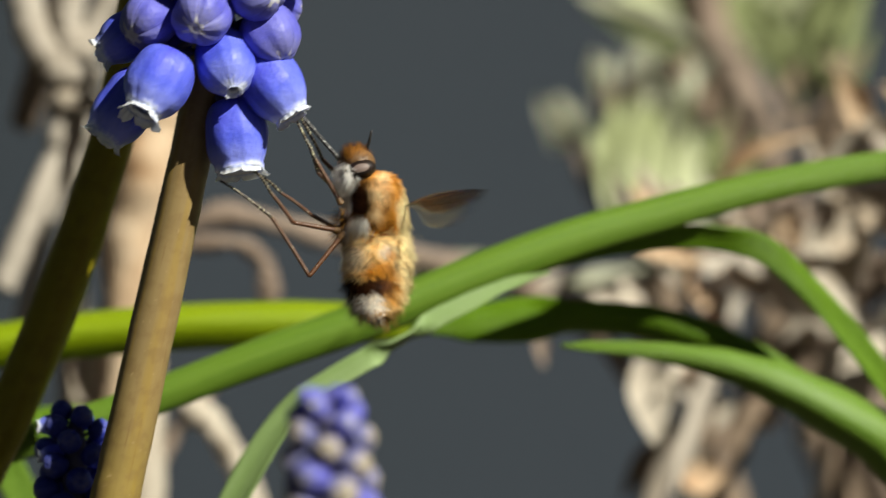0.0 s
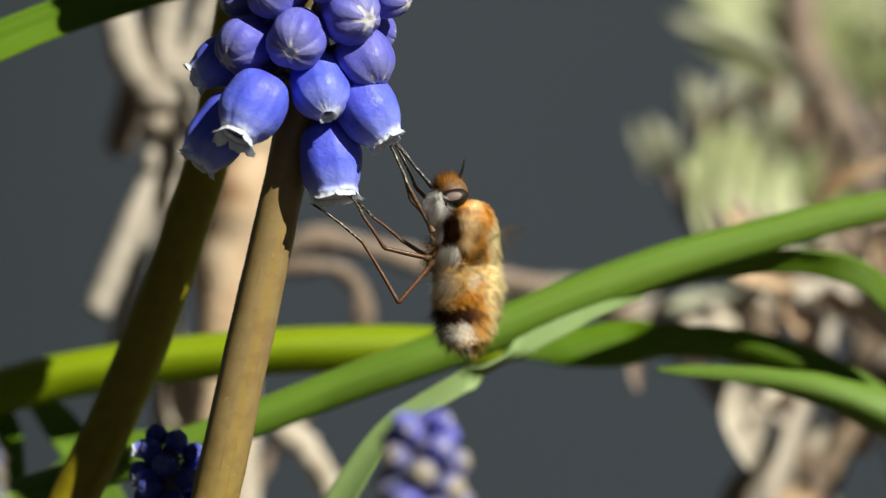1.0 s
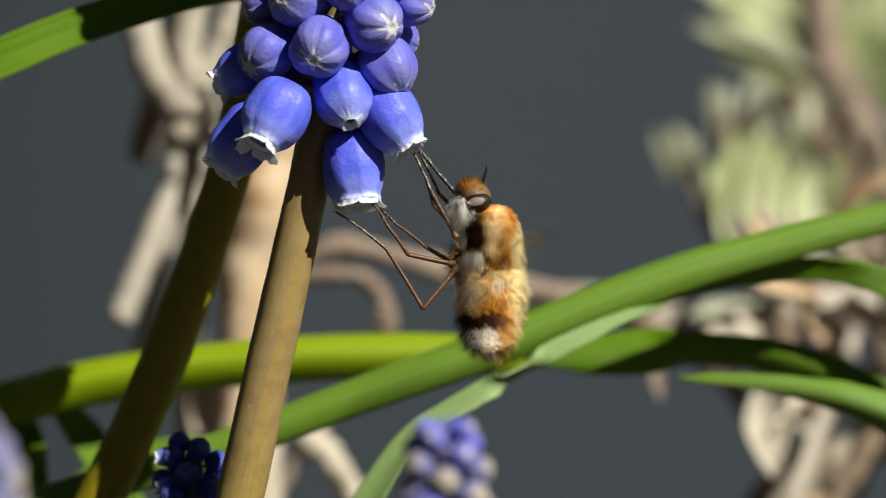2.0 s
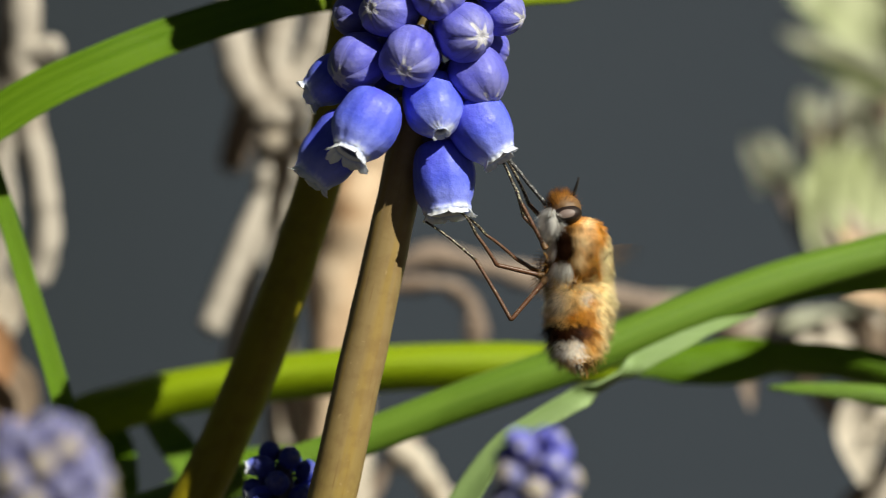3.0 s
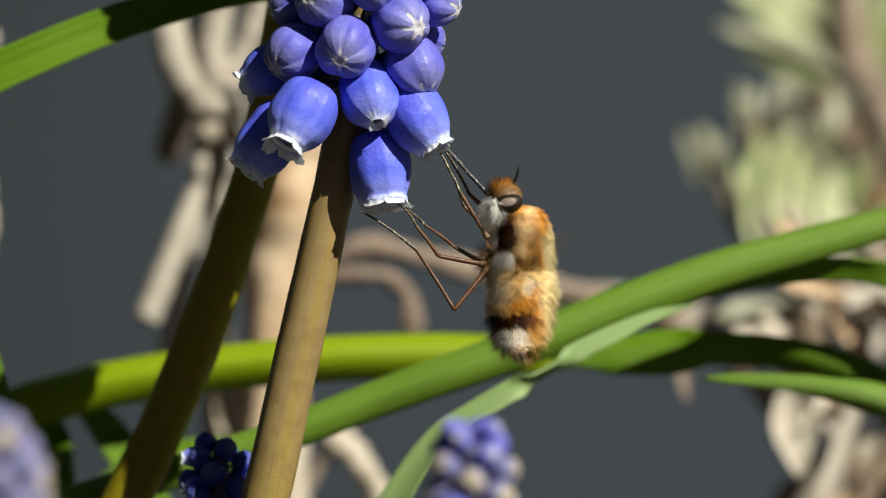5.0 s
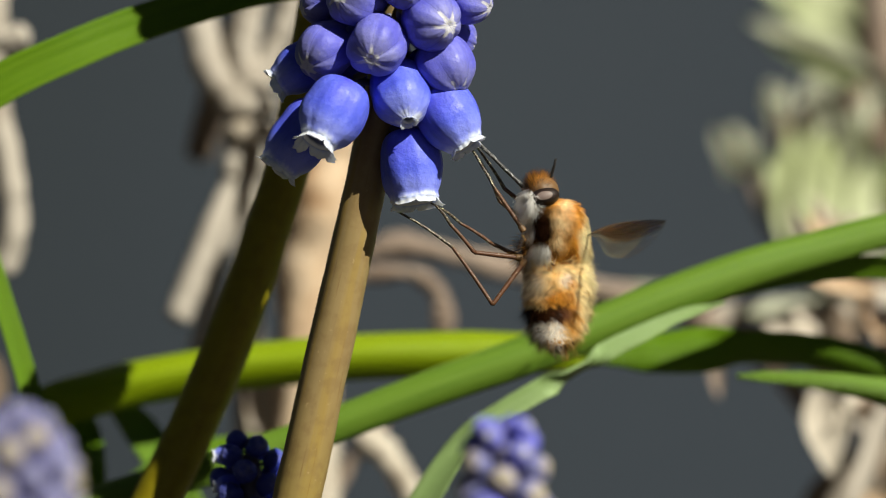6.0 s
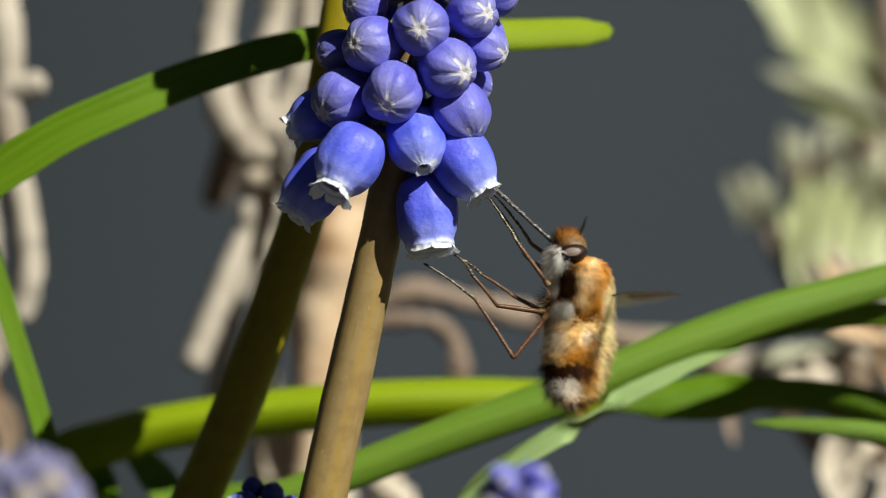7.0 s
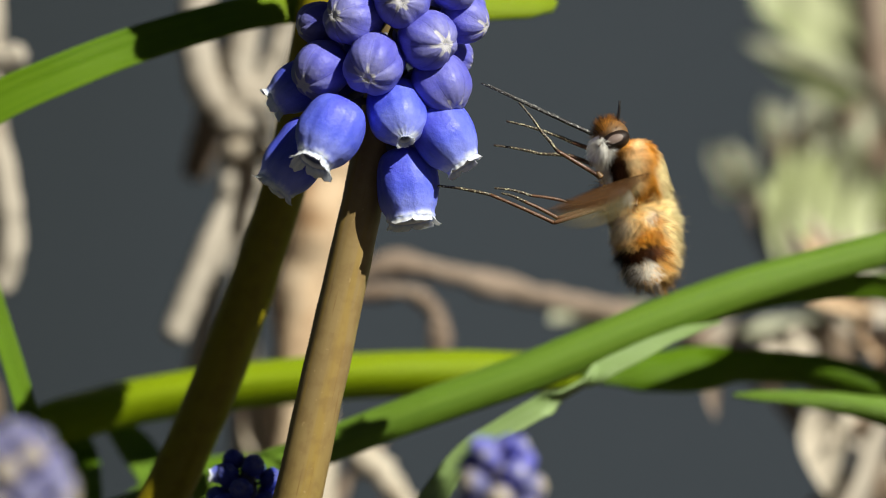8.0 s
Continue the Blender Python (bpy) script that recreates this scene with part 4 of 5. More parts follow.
BROAD = [
    (FRESH, "leaf", [spear(-14, 12.5, 1.5, 0.35, 21, 6.4, 0.05, -1.0, 1.4, 7), spear(-8.5, 15, 0.5, 0.3, 20, 5.4, -0.05, -1.0, 0, 6), spear(-14, 9, 1.0, 0.5, 15, 4.6, 0.04, -0.5, 0.6, 4), spear(-1, 15, 1, 0.3, 19, 4.4, 0.05, 0, 0, 9), spear(6, 13, 1, 0.4, 17, 4.6, 0.1), spear(11, 9, -1, 0.4, 15, 4.2, 0.1)], 8),
    (GREYGREEN, "leaf", [spear(-13.4, 5.6, -4.0, 0.0, 13.0, 2.7, -0.04, -3.4, 0.3, -12), spear(-4, 15.5, -2.0, 0.3, 17, 2.6, 0.1, 0, 0, 9), spear(12, 4, -2, 0.8, 13, 3.0, -0.1)], 9),
    (OLIVE, "leaf", [spear(-13.4, 5.4, -4.0, -0.5, 12.2, 2.4, -0.04, -3.2, -0.55, -12.5), spear(-10.5, 12.5, 3.0, 0.1, 16, 3.0, 0.1, 0, 0, 8), spear(3, 14, 3, 0.1, 15, 4.0, 0.1), spear(-3, 11, -1.0, -0.3, 10, 3.0, 0.1), spear(9, 2, 0, -0.2, 11, 3.2, 0.1)], 10),
]
leafy("shrub", "shrub with broad pale green leaves before the wall",
      [([V(63.96, 127.29, -4), V(62.13, 126.38, 100), V(43.81, 124.55, 151.01), V(41.89, 124.55, 161.52), V(42.09, 124.55, 168.22)], [1.8, 1.8, 1.4, 1.1, 0.8]), ([V(42.28, 124.55, 158.65), V(40.85, 123.63, 165.32), V(38.85, 122.72, 171.95)], [1.0, 0.9, 0.7])], BARK, BROAD, "shrubs")


def dead_shrub():
    rng = random.Random(21)
    root = tagged(new("dead_shrub"), "tangle of dead stems and crumpled buff and rust leaves", "shrub", "shrubs")
    for k in range(12):
        x, d = rng.uniform(34, 40), rng.uniform(64, 78)
        tip = Vector((rng.uniform(36, 68), d + rng.uniform(-8, 8), rng.uniform(140, 154))) * 0.001
        foot = Vector((x, d, -4)) * 0.001
        mid = foot.lerp(tip, 0.6) + Vector((rng.uniform(-6, 6), rng.uniform(-6, 6), 0)) * 0.001
        part("stem", tube("stem", [foot, mid, tip], [rng.uniform(0.9, 1.6), 0.9, 0.4], STRAW if k % 3 else BARK, 24, 8, 0.4, k), root)
    kinds = [(BUFF, 7), (STRAW, 6), (RUST, 2), (TWIG, 2)]
    bag = [m for m, c in kinds for _ in range(c)]
    for k in range(430):
        x, d, z = rng.uniform(31, 66), rng.uniform(58, 68), rng.triangular(118, 160, 143)
        if x * 304 / (304 + d) < 29 and rng.random() < 0.7 or x * 304 / (304 + d) < 37 and z > 152:
            continue
        if (z - 150) * 304 / (304 + d) < -8.2:
            continue
        verts, faces = [], []
        way = Vector((rng.uniform(-1, 1), rng.uniform(-1, 0.6), rng.uniform(-1, 1)))
        face = Vector((0.4 + rng.uniform(-0.7, 0.5), -0.7 + rng.uniform(-0.3, 0.4), 0.5 + rng.uniform(-0.5, 0.5)))
        blade(verts, faces, Vector((x, d, z)) * 0.001, way, face, rng.uniform(3, 9), rng.uniform(0.8, 3.4), rng.uniform(-0.6, 0.6), rng, rng.uniform(0.2, 0.8))
        part("dead_leaf", mesh_of("dead_leaf", verts, faces, bag[rng.randrange(len(bag))]), root)
    for place, way, face, long, wide, m in ((V(29.97, 56.00, 139.60), (0.12, 0.1, -1), (0.1, -1, 0.4), 6.2, 3.4, BUFF), (V(35.97, 64.00, 136.49), (-1, 0, 0.1), (0, -1, 0.6), 3.2, 1.7, STRAW), (V(36.90, 65.00, 136.45), (-0.5, 0, -1), (0.3, -1, 0.3), 2.8, 1.6, BUFF),
                                            (V(39.64, 66.00, 133.94), (0.1, 0.1, 1), (0.3, -1, 0.3), 2.8, 2.0, RUST), (V(42.45, 66.00, 132.86), (0, 0.1, 1), (0.3, -1, 0.3), 2.0, 1.5, BUFF), (V(37.81, 66.00, 136.02), (-0.3, 0, -1), (0.3, -1, 0.2), 5.5, 2.0, TWIG), (V(35.6, 60.00, 139.5), (-0.35, 0, -1), (0.3, -1, 0.3), 11.0, 1.5, STRAW), (V(22.8, 60.0, 141.6), (0.1, 0, -1), (0.1, -1, 0.3), 2.9, 1.0, TWIG), (V(32.39, 70.00, 132.93), (-0.6, 0, -1), (-0.8, -1, -0.3), 5.0, 2.0, BARK), (V(29.83, 69.30, 141.71), (0.7, 0.1, -0.5), (0, -1, 0.4), 4, 2.0, STRAW), (V(33.33, 62.00, 130.44), (0.9, 0.2, 0.1), (0.2, -1, 0.4), 3.2, 2.6, RUST),
                                            (V(21.37, 70.00, 143.20), (1, 0, 0.35), (0, -0.8, 0.6), 6.5, 2.2, STRAW), (V(25.01, 72.00, 144.42), (1, 0, 0.08), (0, -0.8, 1), 7, 2.2, GREYGREEN), (V(25.71, 70.00, 143.70), (1, 0, 0.05), (0, -1, 0.5), 6, 1.6, BARK), (V(22.97, 73.00, 143.73), (1, 0, 0.1), (0, -1, 0.4), 5, 1.6, BARK),
                                            (V(11.46, 68.20, 145.68), (1, 0, -0.05), (0, -0.8, 1), 11, 2.6, GREYGREEN), 
                                            (V(-30.6, 50.00, 145.4), (0.05, 0, -1), (0.2, -1, 0), 6, 2.8, DULL), (V(-29.6, 52.00, 142.6), (0.2, 0, -1), (0.6, -1, -0.4), 6, 3.0, BARK), (V(-30.69, 49.00, 141.37), (0.3, 0, -1), (-0.3, -1, -0.3), 5, 3.4, BARK),
                                            (V(-9.08, 59.40, 136.25), (-0.5, 0, 1), (0.2, -1, 0.3), 6, 3.4, BUFF), (V(-11.54, 60.00, 138.67), (0.6, 0, -0.6), (0.2, -1, 0.3), 5, 3.0, BUFF), (V(-31.56, 60.50, 143.53), (0.1, 0, -1), (0.3, -1, 0.2), 9, 4.0, RUST), (V(-31.08, 60.50, 148.41), (-0.1, 0, -1), (0.3, -1, 0.2), 6, 4.0, BUFF)):
        verts, faces = [], []
        blade(verts, faces, place, Vector(way), Vector(face), long, wide, 0.15, rng, 0.5)
        part("dead_leaf", mesh_of("dead_leaf", verts, faces, m), root)


dead_shrub()
# ---- the bee-fly; its own space is in mm from the middle of its body, back to +x, head up ----
def fur_material(name, **more):
    n = Nodes(name)
    a = n.tree.nodes.new("ShaderNodeAttribute")
    a.attribute_name = "pigment"
    return n.done(a.outputs["Color"], 0.5, Specular_IOR_Level=0.10, **more)


def plain_material(name, a, b, rough, scale=2500, **more):
    n = Nodes(name)
    n.bump(n.noise(scale * 2, 3), 0.3, 0.00003)
    return n.done(n.mix(n.noise(scale, 4), a, b), rough, **more)


FUR, UNDERFUR = fur_material("fine fly fur", Alpha=0.62), fur_material("dense underfur")
SKIN = plain_material("brown fly skin", (0.10, 0.05, 0.018), (0.22, 0.12, 0.045), 0.5)
def dusted_material(name, a, b, dust, share):
    n = Nodes(name)
    col = n.mix(n.noise(5000, 3), a, b)
    grains = n.smooth(n.noise(9000, 2), share, share + 0.05)
    n.bump(n.math("ADD", grains, n.noise(9000, 2)), 0.6, 0.00003)
    return n.done(n.mix(grains, col, dust), 0.4)


LEG = dusted_material("red-brown leg with pale dust", (0.060, 0.025, 0.011), (0.15, 0.062, 0.028), (0.46, 0.38, 0.26), 0.64)
BEAK_MAT = dusted_material("black proboscis with pale dust", (0.010, 0.009, 0.009), (0.03, 0.026, 0.024), (0.55, 0.55, 0.52), 0.60)
TARSUS = dusted_material("dark leg tip with pollen", (0.018, 0.012, 0.008), (0.06, 0.035, 0.018), (0.62, 0.58, 0.36), 0.57)
BLACK = plain_material("black horny shaft", (0.010, 0.009, 0.009), (0.03, 0.026, 0.024), 0.25, 5000)


def eye_material():
    n = Nodes("compound eye")
    x, y, z = n.split(n.coords())
    across, up = n.math("MULTIPLY", x, 0.92), n.math("MULTIPLY", n.math("ADD", z, -0.14), 1.12)
    r = n.math("SQRT", n.math("ADD", n.math("MULTIPLY", across, across), n.math("MULTIPLY", up, up)))
    r = n.math("ADD", r, n.math("MULTIPLY", n.math("SUBTRACT", n.noise(3.0, 2), 0.5), 0.06))
    r = n.math("ADD", r, n.math("MULTIPLY", n.math("SUBTRACT", 1.0, n.smooth(z, -0.42, -0.26)), 0.5))
    col = n.ramp(r, (0.0, (0.22, 0.165, 0.145)), (0.46, (0.19, 0.14, 0.12)), (0.54, (0.022, 0.012, 0.009)), (1.0, (0.012, 0.008, 0.006)))
    n.bump(n.noise(60, 1), 0.15, 0.00002)
    return n.done(col, 0.5, Specular_IOR_Level=0.3)


def wing_material():
    n = Nodes("smoky wing")
    u, v, _ = n.split(n.coords("UV"))
    vein = n.math("ABSOLUTE", n.math("SINE", n.math("ADD", n.math("MULTIPLY", v, 15.0), n.math("MULTIPLY", u, 3.0))))
    lead = n.math("SUBTRACT", 1.0, n.smooth(n.math("ADD", v, n.math("MULTIPLY", n.noise(700, 2), 0.12)), 0.44, 0.72))
    veins = n.math("MULTIPLY", n.math("SUBTRACT", 1.0, n.smooth(vein, 0.0, 0.16)), 0.35)
    alpha = n.math("MINIMUM", n.math("ADD", n.math("ADD", n.math("MULTIPLY", n.math("MULTIPLY", lead, n.smooth(u, -0.25, 0.45)), 0.44), n.math("MULTIPLY", veins, 0.8)), 0.12), 0.92)
    col = n.mix(lead, (0.22, 0.18, 0.09), (0.080, 0.038, 0.015))
    return n.done(col, 0.3, Alpha=alpha)


EYE_MAT, WING = eye_material(), wing_material()


def loft(name, rings, material, sides=40, lean=0.0, upright=0.0):
    """A body of rings (height, middle across, half width, half depth), mm; closed at both ends. lean: how far the tail comes forward; upright: how far its front stays level as it narrows."""
    pts, val = glide([V(x, 0, z) for z, x, rx, ry in rings], [(rx, ry) for z, x, rx, ry in rings], 40)
    verts, faces = [], []
    for p, (rx, ry) in zip(pts, val):
        p = p + Vector((0, lean * min(0.0, p.z + 0.0003), 0))
        if p.z < -0.0024:
            p.y -= upright * (1.58 - ry) * 0.001
        for j in range(sides):
            a = j / sides * math.tau
            verts.append(p + V(math.cos(a) * rx, math.sin(a) * ry, 0))
    n = len(pts)
    for i in range(n - 1):
        for j in range(sides):
            k = (j + 1) % sides
            faces.append((i * sides + j, (i + 1) * sides + j, (i + 1) * sides + k, i * sides + k))
    faces += [tuple(range(sides)), tuple(range((n - 1) * sides, n * sides))[::-1]]
    return mesh_of(name, verts, faces, material)


def hairs(name, me, count, style, seed):
    """Tapered hairs rooted on the faces of me. style(place, normal, rng) gives way, length in mm, colour, or None."""
    rng = random.Random(seed)
    polys = [p for p in me.polygons if p.area > 1e-12 and len(p.vertices) == 4]
    weights = [p.area for p in polys]
    verts, faces, colours, shade = [], [], [], []
    for p in rng.choices(polys, weights, k=count):
        a, b, c, d = (me.vertices[i] for i in p.vertices)
        s, t = rng.random(), rng.random()
        root = a.co.lerp(b.co, s).lerp(d.co.lerp(c.co, s), t)
        nor = a.normal.lerp(b.normal, s).lerp(d.normal.lerp(c.normal, s), t).normalized()
        made = style(root, nor, rng)
        if not made:
            continue
        way, long, col, wide = made
        way = way.normalized()
        side = way.cross(nor + Vector((rng.uniform(-1, 1), rng.uniform(-1, 1), rng.uniform(-1, 1))) * 0.45).normalized()
        if side.cross(way).dot(nor) < 0:
            side = -side
        droop = Vector((0, 0, -1)) * 0.18 * long * 0.001 + side * rng.uniform(-0.12, 0.12) * long * 0.001
        w = wide * 0.0005
        k = len(verts)
        mid = root + way * long * 0.00055 + droop * 0.35
        verts += [root - side * w, root + side * w, mid + side * w * 0.75, mid - side * w * 0.75, root + way * long * 0.001 + droop]
        faces += [(k, k + 1, k + 2, k + 3), (k + 3, k + 2, k + 4)]
        colours += [(*col, 1.0)] * 5
        soft = (nor + way * 0.35 + Vector((rng.uniform(-1, 1), rng.uniform(-1, 1), rng.uniform(-1, 1))) * 0.35).normalized()
        shade += [tuple(soft)] * 5
    out = mesh_of(name, verts, faces, FUR)
    out.normals_split_custom_set_from_vertices(shade)
    layer = out.attributes.new("pigment", "FLOAT_COLOR", "POINT")
    layer.data.foreach_set("color", np.asarray(colours, np.float32).ravel())
    return out


def pigmented(me, style, seed):
    """The skin takes the colour of the fur that grows on it."""
    rng = random.Random(seed)
    layer = me.attributes.new("pigment", "FLOAT_COLOR", "POINT")
    layer.data.foreach_set("color", np.asarray([(*style(v.co, v.normal, rng)[2], 1.0) for v in me.vertices], np.float32).ravel())


CREAM, BROWN, WHITE = (0.98, 0.78, 0.42), (0.030, 0.010, 0.003), (0.97, 0.95, 0.91)
ORANGE, BUFFY = (0.30, 0.095, 0.010), (0.86, 0.48, 0.11)
AMBER, BURNT, PALE = (0.66, 0.27, 0.022), (0.12, 0.032, 0.003), (0.97, 0.71, 0.38)


def blend(a, b, f):
    f = max(0.0, min(1.0, f))
    return tuple(x + (y - x) * f for x, y in zip(a, b))


def tousled(p, strength):
    """Hair lies in locks: a push that changes slowly over the skin."""
    q = p * 1600
    return Vector((noise.noise(q), noise.noise(q + Vector((9, 0, 0))), noise.noise(q + Vector((0, 9, 0))))) * strength


def tufted(p):
    """Clumps of hair; the shade in the gaps between them is put into the hair colour."""
    f = noise.noise(p * 3300) + 0.6 * noise.noise(p * 7000)
    return 1.06 if f > -0.05 else max(0.45, 1.06 + (f + 0.05) * 1.5)


def combed(nor):
    """The way towards the tail along the skin; over the shoulders towards the back."""
    t = Vector((0.12, 0, -1)) if nor.z < 0.8 else Vector((0.6, 0, -0.4))
    t = t - nor * t.dot(nor)
    return t.normalized() if t.length > 1e-3 else Vector((1, 0, 0))


def spot(x, z, at, size):
    return math.exp(-((x - at[0]) ** 2 + (z - at[1]) ** 2) / (size * size))


def thorax_style(p, nor, rng):
    lock = noise.noise(p * 2100)
    x, z = p.x * 1000 + rng.uniform(-0.10, 0.10) + lock * 0.16, p.z * 1000 + rng.uniform(-0.12, 0.12) + lock * 0.2
    way = nor * 0.62 + combed(nor) * 0.8 + tousled(p, 0.4)
    long, wide = 0.34, 0.013
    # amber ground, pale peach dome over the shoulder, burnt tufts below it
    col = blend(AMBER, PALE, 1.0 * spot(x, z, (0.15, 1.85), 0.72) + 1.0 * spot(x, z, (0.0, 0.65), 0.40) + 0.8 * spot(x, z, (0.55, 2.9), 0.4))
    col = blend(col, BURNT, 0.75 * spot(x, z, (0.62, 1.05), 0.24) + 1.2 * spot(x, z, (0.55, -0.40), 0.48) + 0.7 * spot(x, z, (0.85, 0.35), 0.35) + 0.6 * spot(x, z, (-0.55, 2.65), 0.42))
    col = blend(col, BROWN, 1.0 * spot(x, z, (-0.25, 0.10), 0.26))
    # pale hairs along the back, the sun's bright rim put into their colour too
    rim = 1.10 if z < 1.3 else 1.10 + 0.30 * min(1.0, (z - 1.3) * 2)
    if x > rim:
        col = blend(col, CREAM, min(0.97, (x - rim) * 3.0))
    if z < -0.75 and x > -0.6:
        col = blend(col, CREAM, 0.8)
    side = spot(x, z * 0.6, (-0.92, 0.93), 0.60)
    col = blend(col, BROWN, min(1.0, 2.2 * side))
    if x <= -1.40 and z > 0.9:
        col, long = blend(WHITE, BUFFY, rng.random() * 0.2), 0.6
    elif x <= -1.55 and z > -0.8:
        col, long = blend(BROWN, BUFFY, rng.random() * 0.35), 0.75
    elif x < -0.50 and z < 0.55:
        col, long = blend(WHITE, PALE, rng.random() * 0.4), 0.62
    if z < 0.4:
        long *= 1.3
        way = nor * 0.8 + combed(nor) * 0.8 + tousled(p, 0.8)
    v = rng.uniform(0.85, 1.15) * max(0.8, tufted(p))
    return way, long * rng.uniform(0.6, 1.3), tuple(min(0.97, c * v) for c in col), wide


def abdomen_style(p, nor, rng):
    lock = noise.noise(p * 1900)
    x, z = p.x * 1000 + rng.uniform(-0.14, 0.14) + lock * 0.22, p.z * 1000 + rng.uniform(-0.12, 0.12) + lock * 0.25
    way = nor * 0.9 + combed(nor) * 0.7 + tousled(p, 0.7)
    long, wide = 0.54 * (1 + 0.35 * noise.noise(p * 1300)), 0.013
    col = blend(BUFFY, CREAM, 0.30 + 0.5 * lock + 0.25 * rng.random())
    col = blend(col, WHITE, 0.5 * spot(x, z, (-1.5, -1.8), 0.8) + 0.6 * spot(x, z, (0.5, -1.5), 0.35))
    col = blend(col, AMBER, 1.1 * spot(x, z, (0.35, -2.75), 0.6) + 0.8 * spot(x, z, (-0.5, -2.85), 0.5) + 1.2 * spot(x, z, (0.65, -3.6), 0.65) + 0.8 * spot(x, z, (0.9, -1.75), 0.32) + 0.6 * spot(x, z, (0.8, -4.6), 0.4))
    col = blend(col, BURNT, 1.1 * spot(x, z, (0.40, -3.60), 0.5) + 0.4 * spot(x, z, (0.4, -2.7), 0.3) + 0.5 * spot(x, z, (0.3, -5.3), 0.4))
    # cream hairs at the back's edge, whitened to carry its rim light
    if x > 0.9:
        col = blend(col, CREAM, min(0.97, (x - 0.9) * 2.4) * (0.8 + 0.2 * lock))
    if -4.12 < z < -3.15 and -1.9 < x < 0.25:
        col = blend(BROWN, BURNT, rng.random() * 0.2 + max(0, x + 0.15) * 1.6)
    elif z < -4.12 and x < 0.2:
        col = blend(WHITE, BUFFY, 0.05 + rng.random() * 0.45)
        long *= 1.2
    if x < -0.95 and z < -3.0 and rng.random() < 0.35:
        col, long = BROWN, 0.8
    if z < -5.0 and rng.random() < 0.45:
        col, long = blend(BURNT, BUFFY, rng.random()), 0.8
    if rng.random() < 0.03:
        long *= 1.45
        way = nor * 1.2 + combed(nor) * 0.4 + tousled(p, 0.6)
    v = rng.uniform(0.8, 1.15) * max(0.62, tufted(p))
    return way, long * rng.uniform(0.6, 1.35), tuple(min(0.97, c * v) for c in col), wide


def face_style(p, nor, rng):
    if nor.z < -0.25 and nor.x > -0.3:
        return None
    col = blend(ORANGE, BUFFY, rng.random() * 0.3)
    if rng.random() < 0.4:
        col = BROWN
    return nor * 0.8 + Vector((0.05, 0, 0.75)) + tousled(p, 0.9), rng.uniform(0.3, 0.95), col, 0.018


def beard_style(p, nor, rng):
    col = blend(WHITE, BUFFY, rng.random() * (0.12 if p.z > 0.0024 else 0.5))
    return nor * 0.7 + Vector((-0.35, 0, -0.6)) + tousled(p, 0.9), rng.uniform(0.3, 0.8), col, 0.018


def hip_style(p, nor, rng):
    col = blend(BROWN, BURNT, rng.random() * 0.6) if rng.random() < 0.75 else blend(BUFFY, AMBER, rng.random())
    return nor * 0.9 + Vector((-0.5, 0, -0.2)) + tousled(p, 0.8), rng.uniform(0.3, 1.05), col, 0.018


def ball(radius, seg=28, rings=18):
    bm = bmesh.new()
    bmesh.ops.create_uvsphere(bm, u_segments=seg, v_segments=rings, radius=radius)
    return bm


def ball_mesh(name, material, radius=1.0):
    bm = ball(radius)
    me = bpy.data.meshes.new(name)
    bm.to_mesh(me)
    me.materials.append(material)
    me.polygons.foreach_set("use_smooth", [True] * len(me.polygons))
    return me


def limb(name, a, b, ra, rb, material, bristles, seed, sag=0.0):
    """One leg segment from the origin along b - a, with short bristles."""
    d = b - a
    mid = d * 0.5 + Vector((0, 0, sag)) * 0.001
    me = tube(name, [Vector(), d * 0.25 + Vector((0, 0, sag * 0.75)) * 0.001, mid, d * 0.75 + Vector((0, 0, sag * 0.75)) * 0.001, d], [ra, ra * 0.95, (ra + rb) / 2, rb * 1.05, rb], material, 16, 8, 0.12, seed)
    rng = random.Random(seed)
    verts, faces = [tuple(v.co) for v in me.vertices], [tuple(p.vertices) for p in me.polygons]
    way = d.normalized()
    for _ in range(bristles):
        f = rng.random()
        root = d * f + Vector((0, 0, sag * (1 - (2 * f - 1) ** 2))) * 0.001
        out = way.cross(Vector((rng.uniform(-1, 1), rng.uniform(-1, 1), rng.uniform(-1, 1)))).normalized()
        side = way.cross(out) * 0.000012
        k = len(verts)
        tip = root + (out * 0.8 + way * 0.6) * rng.uniform(0.12, 0.24) * 0.001
        verts += [tuple(root - side), tuple(root + side), tuple(tip)]
        faces.append((k, k + 1, k + 2))
    return mesh_of(name, verts, faces, material)


# hip, knee, ankle and tip of each leg while the fly clings
LEGS = [
    (V(-1.90, -0.90, -0.41), V(-4.00, -1.70, -2.92), V(-6.17, -1.70, 0.61), V(-9.19, -1.70, 2.85), 0.13),
    (V(-2.10, -0.80, -0.27), V(-4.89, -1.20, 0.31), V(-6.17, -1.50, 2.10), V(-6.95, -1.70, 3.29), 0.13),
    (V(-2.04, 0.70, -0.27), V(-3.80, 0.30, 0.75), V(-5.56, -0.40, 2.10), V(-7.19, -1.20, 3.43), 0.12),
    (V(-1.97, -0.90, 1.36), V(-3.46, -1.00, 4.00), V(-4.07, -0.80, 5.36), V(-5.09, -0.60, 7.26), 0.115),
    (V(-2.04, 0.50, 3.05), V(-2.99, 0.50, 4.00), V(-3.56, 0.30, 5.22), V(-5.02, 0.00, 7.60), 0.12),
    (V(-2.24, 0.80, 2.24), V(-3.29, 0.80, 3.26), V(-3.80, 0.50, 4.89), V(-5.16, 0.20, 7.40), 0.12),
]
MOUTH = V(-1.97, -0.10, 4.00)
SIP = V(-4.48, -0.20, 6.92) - MOUTH
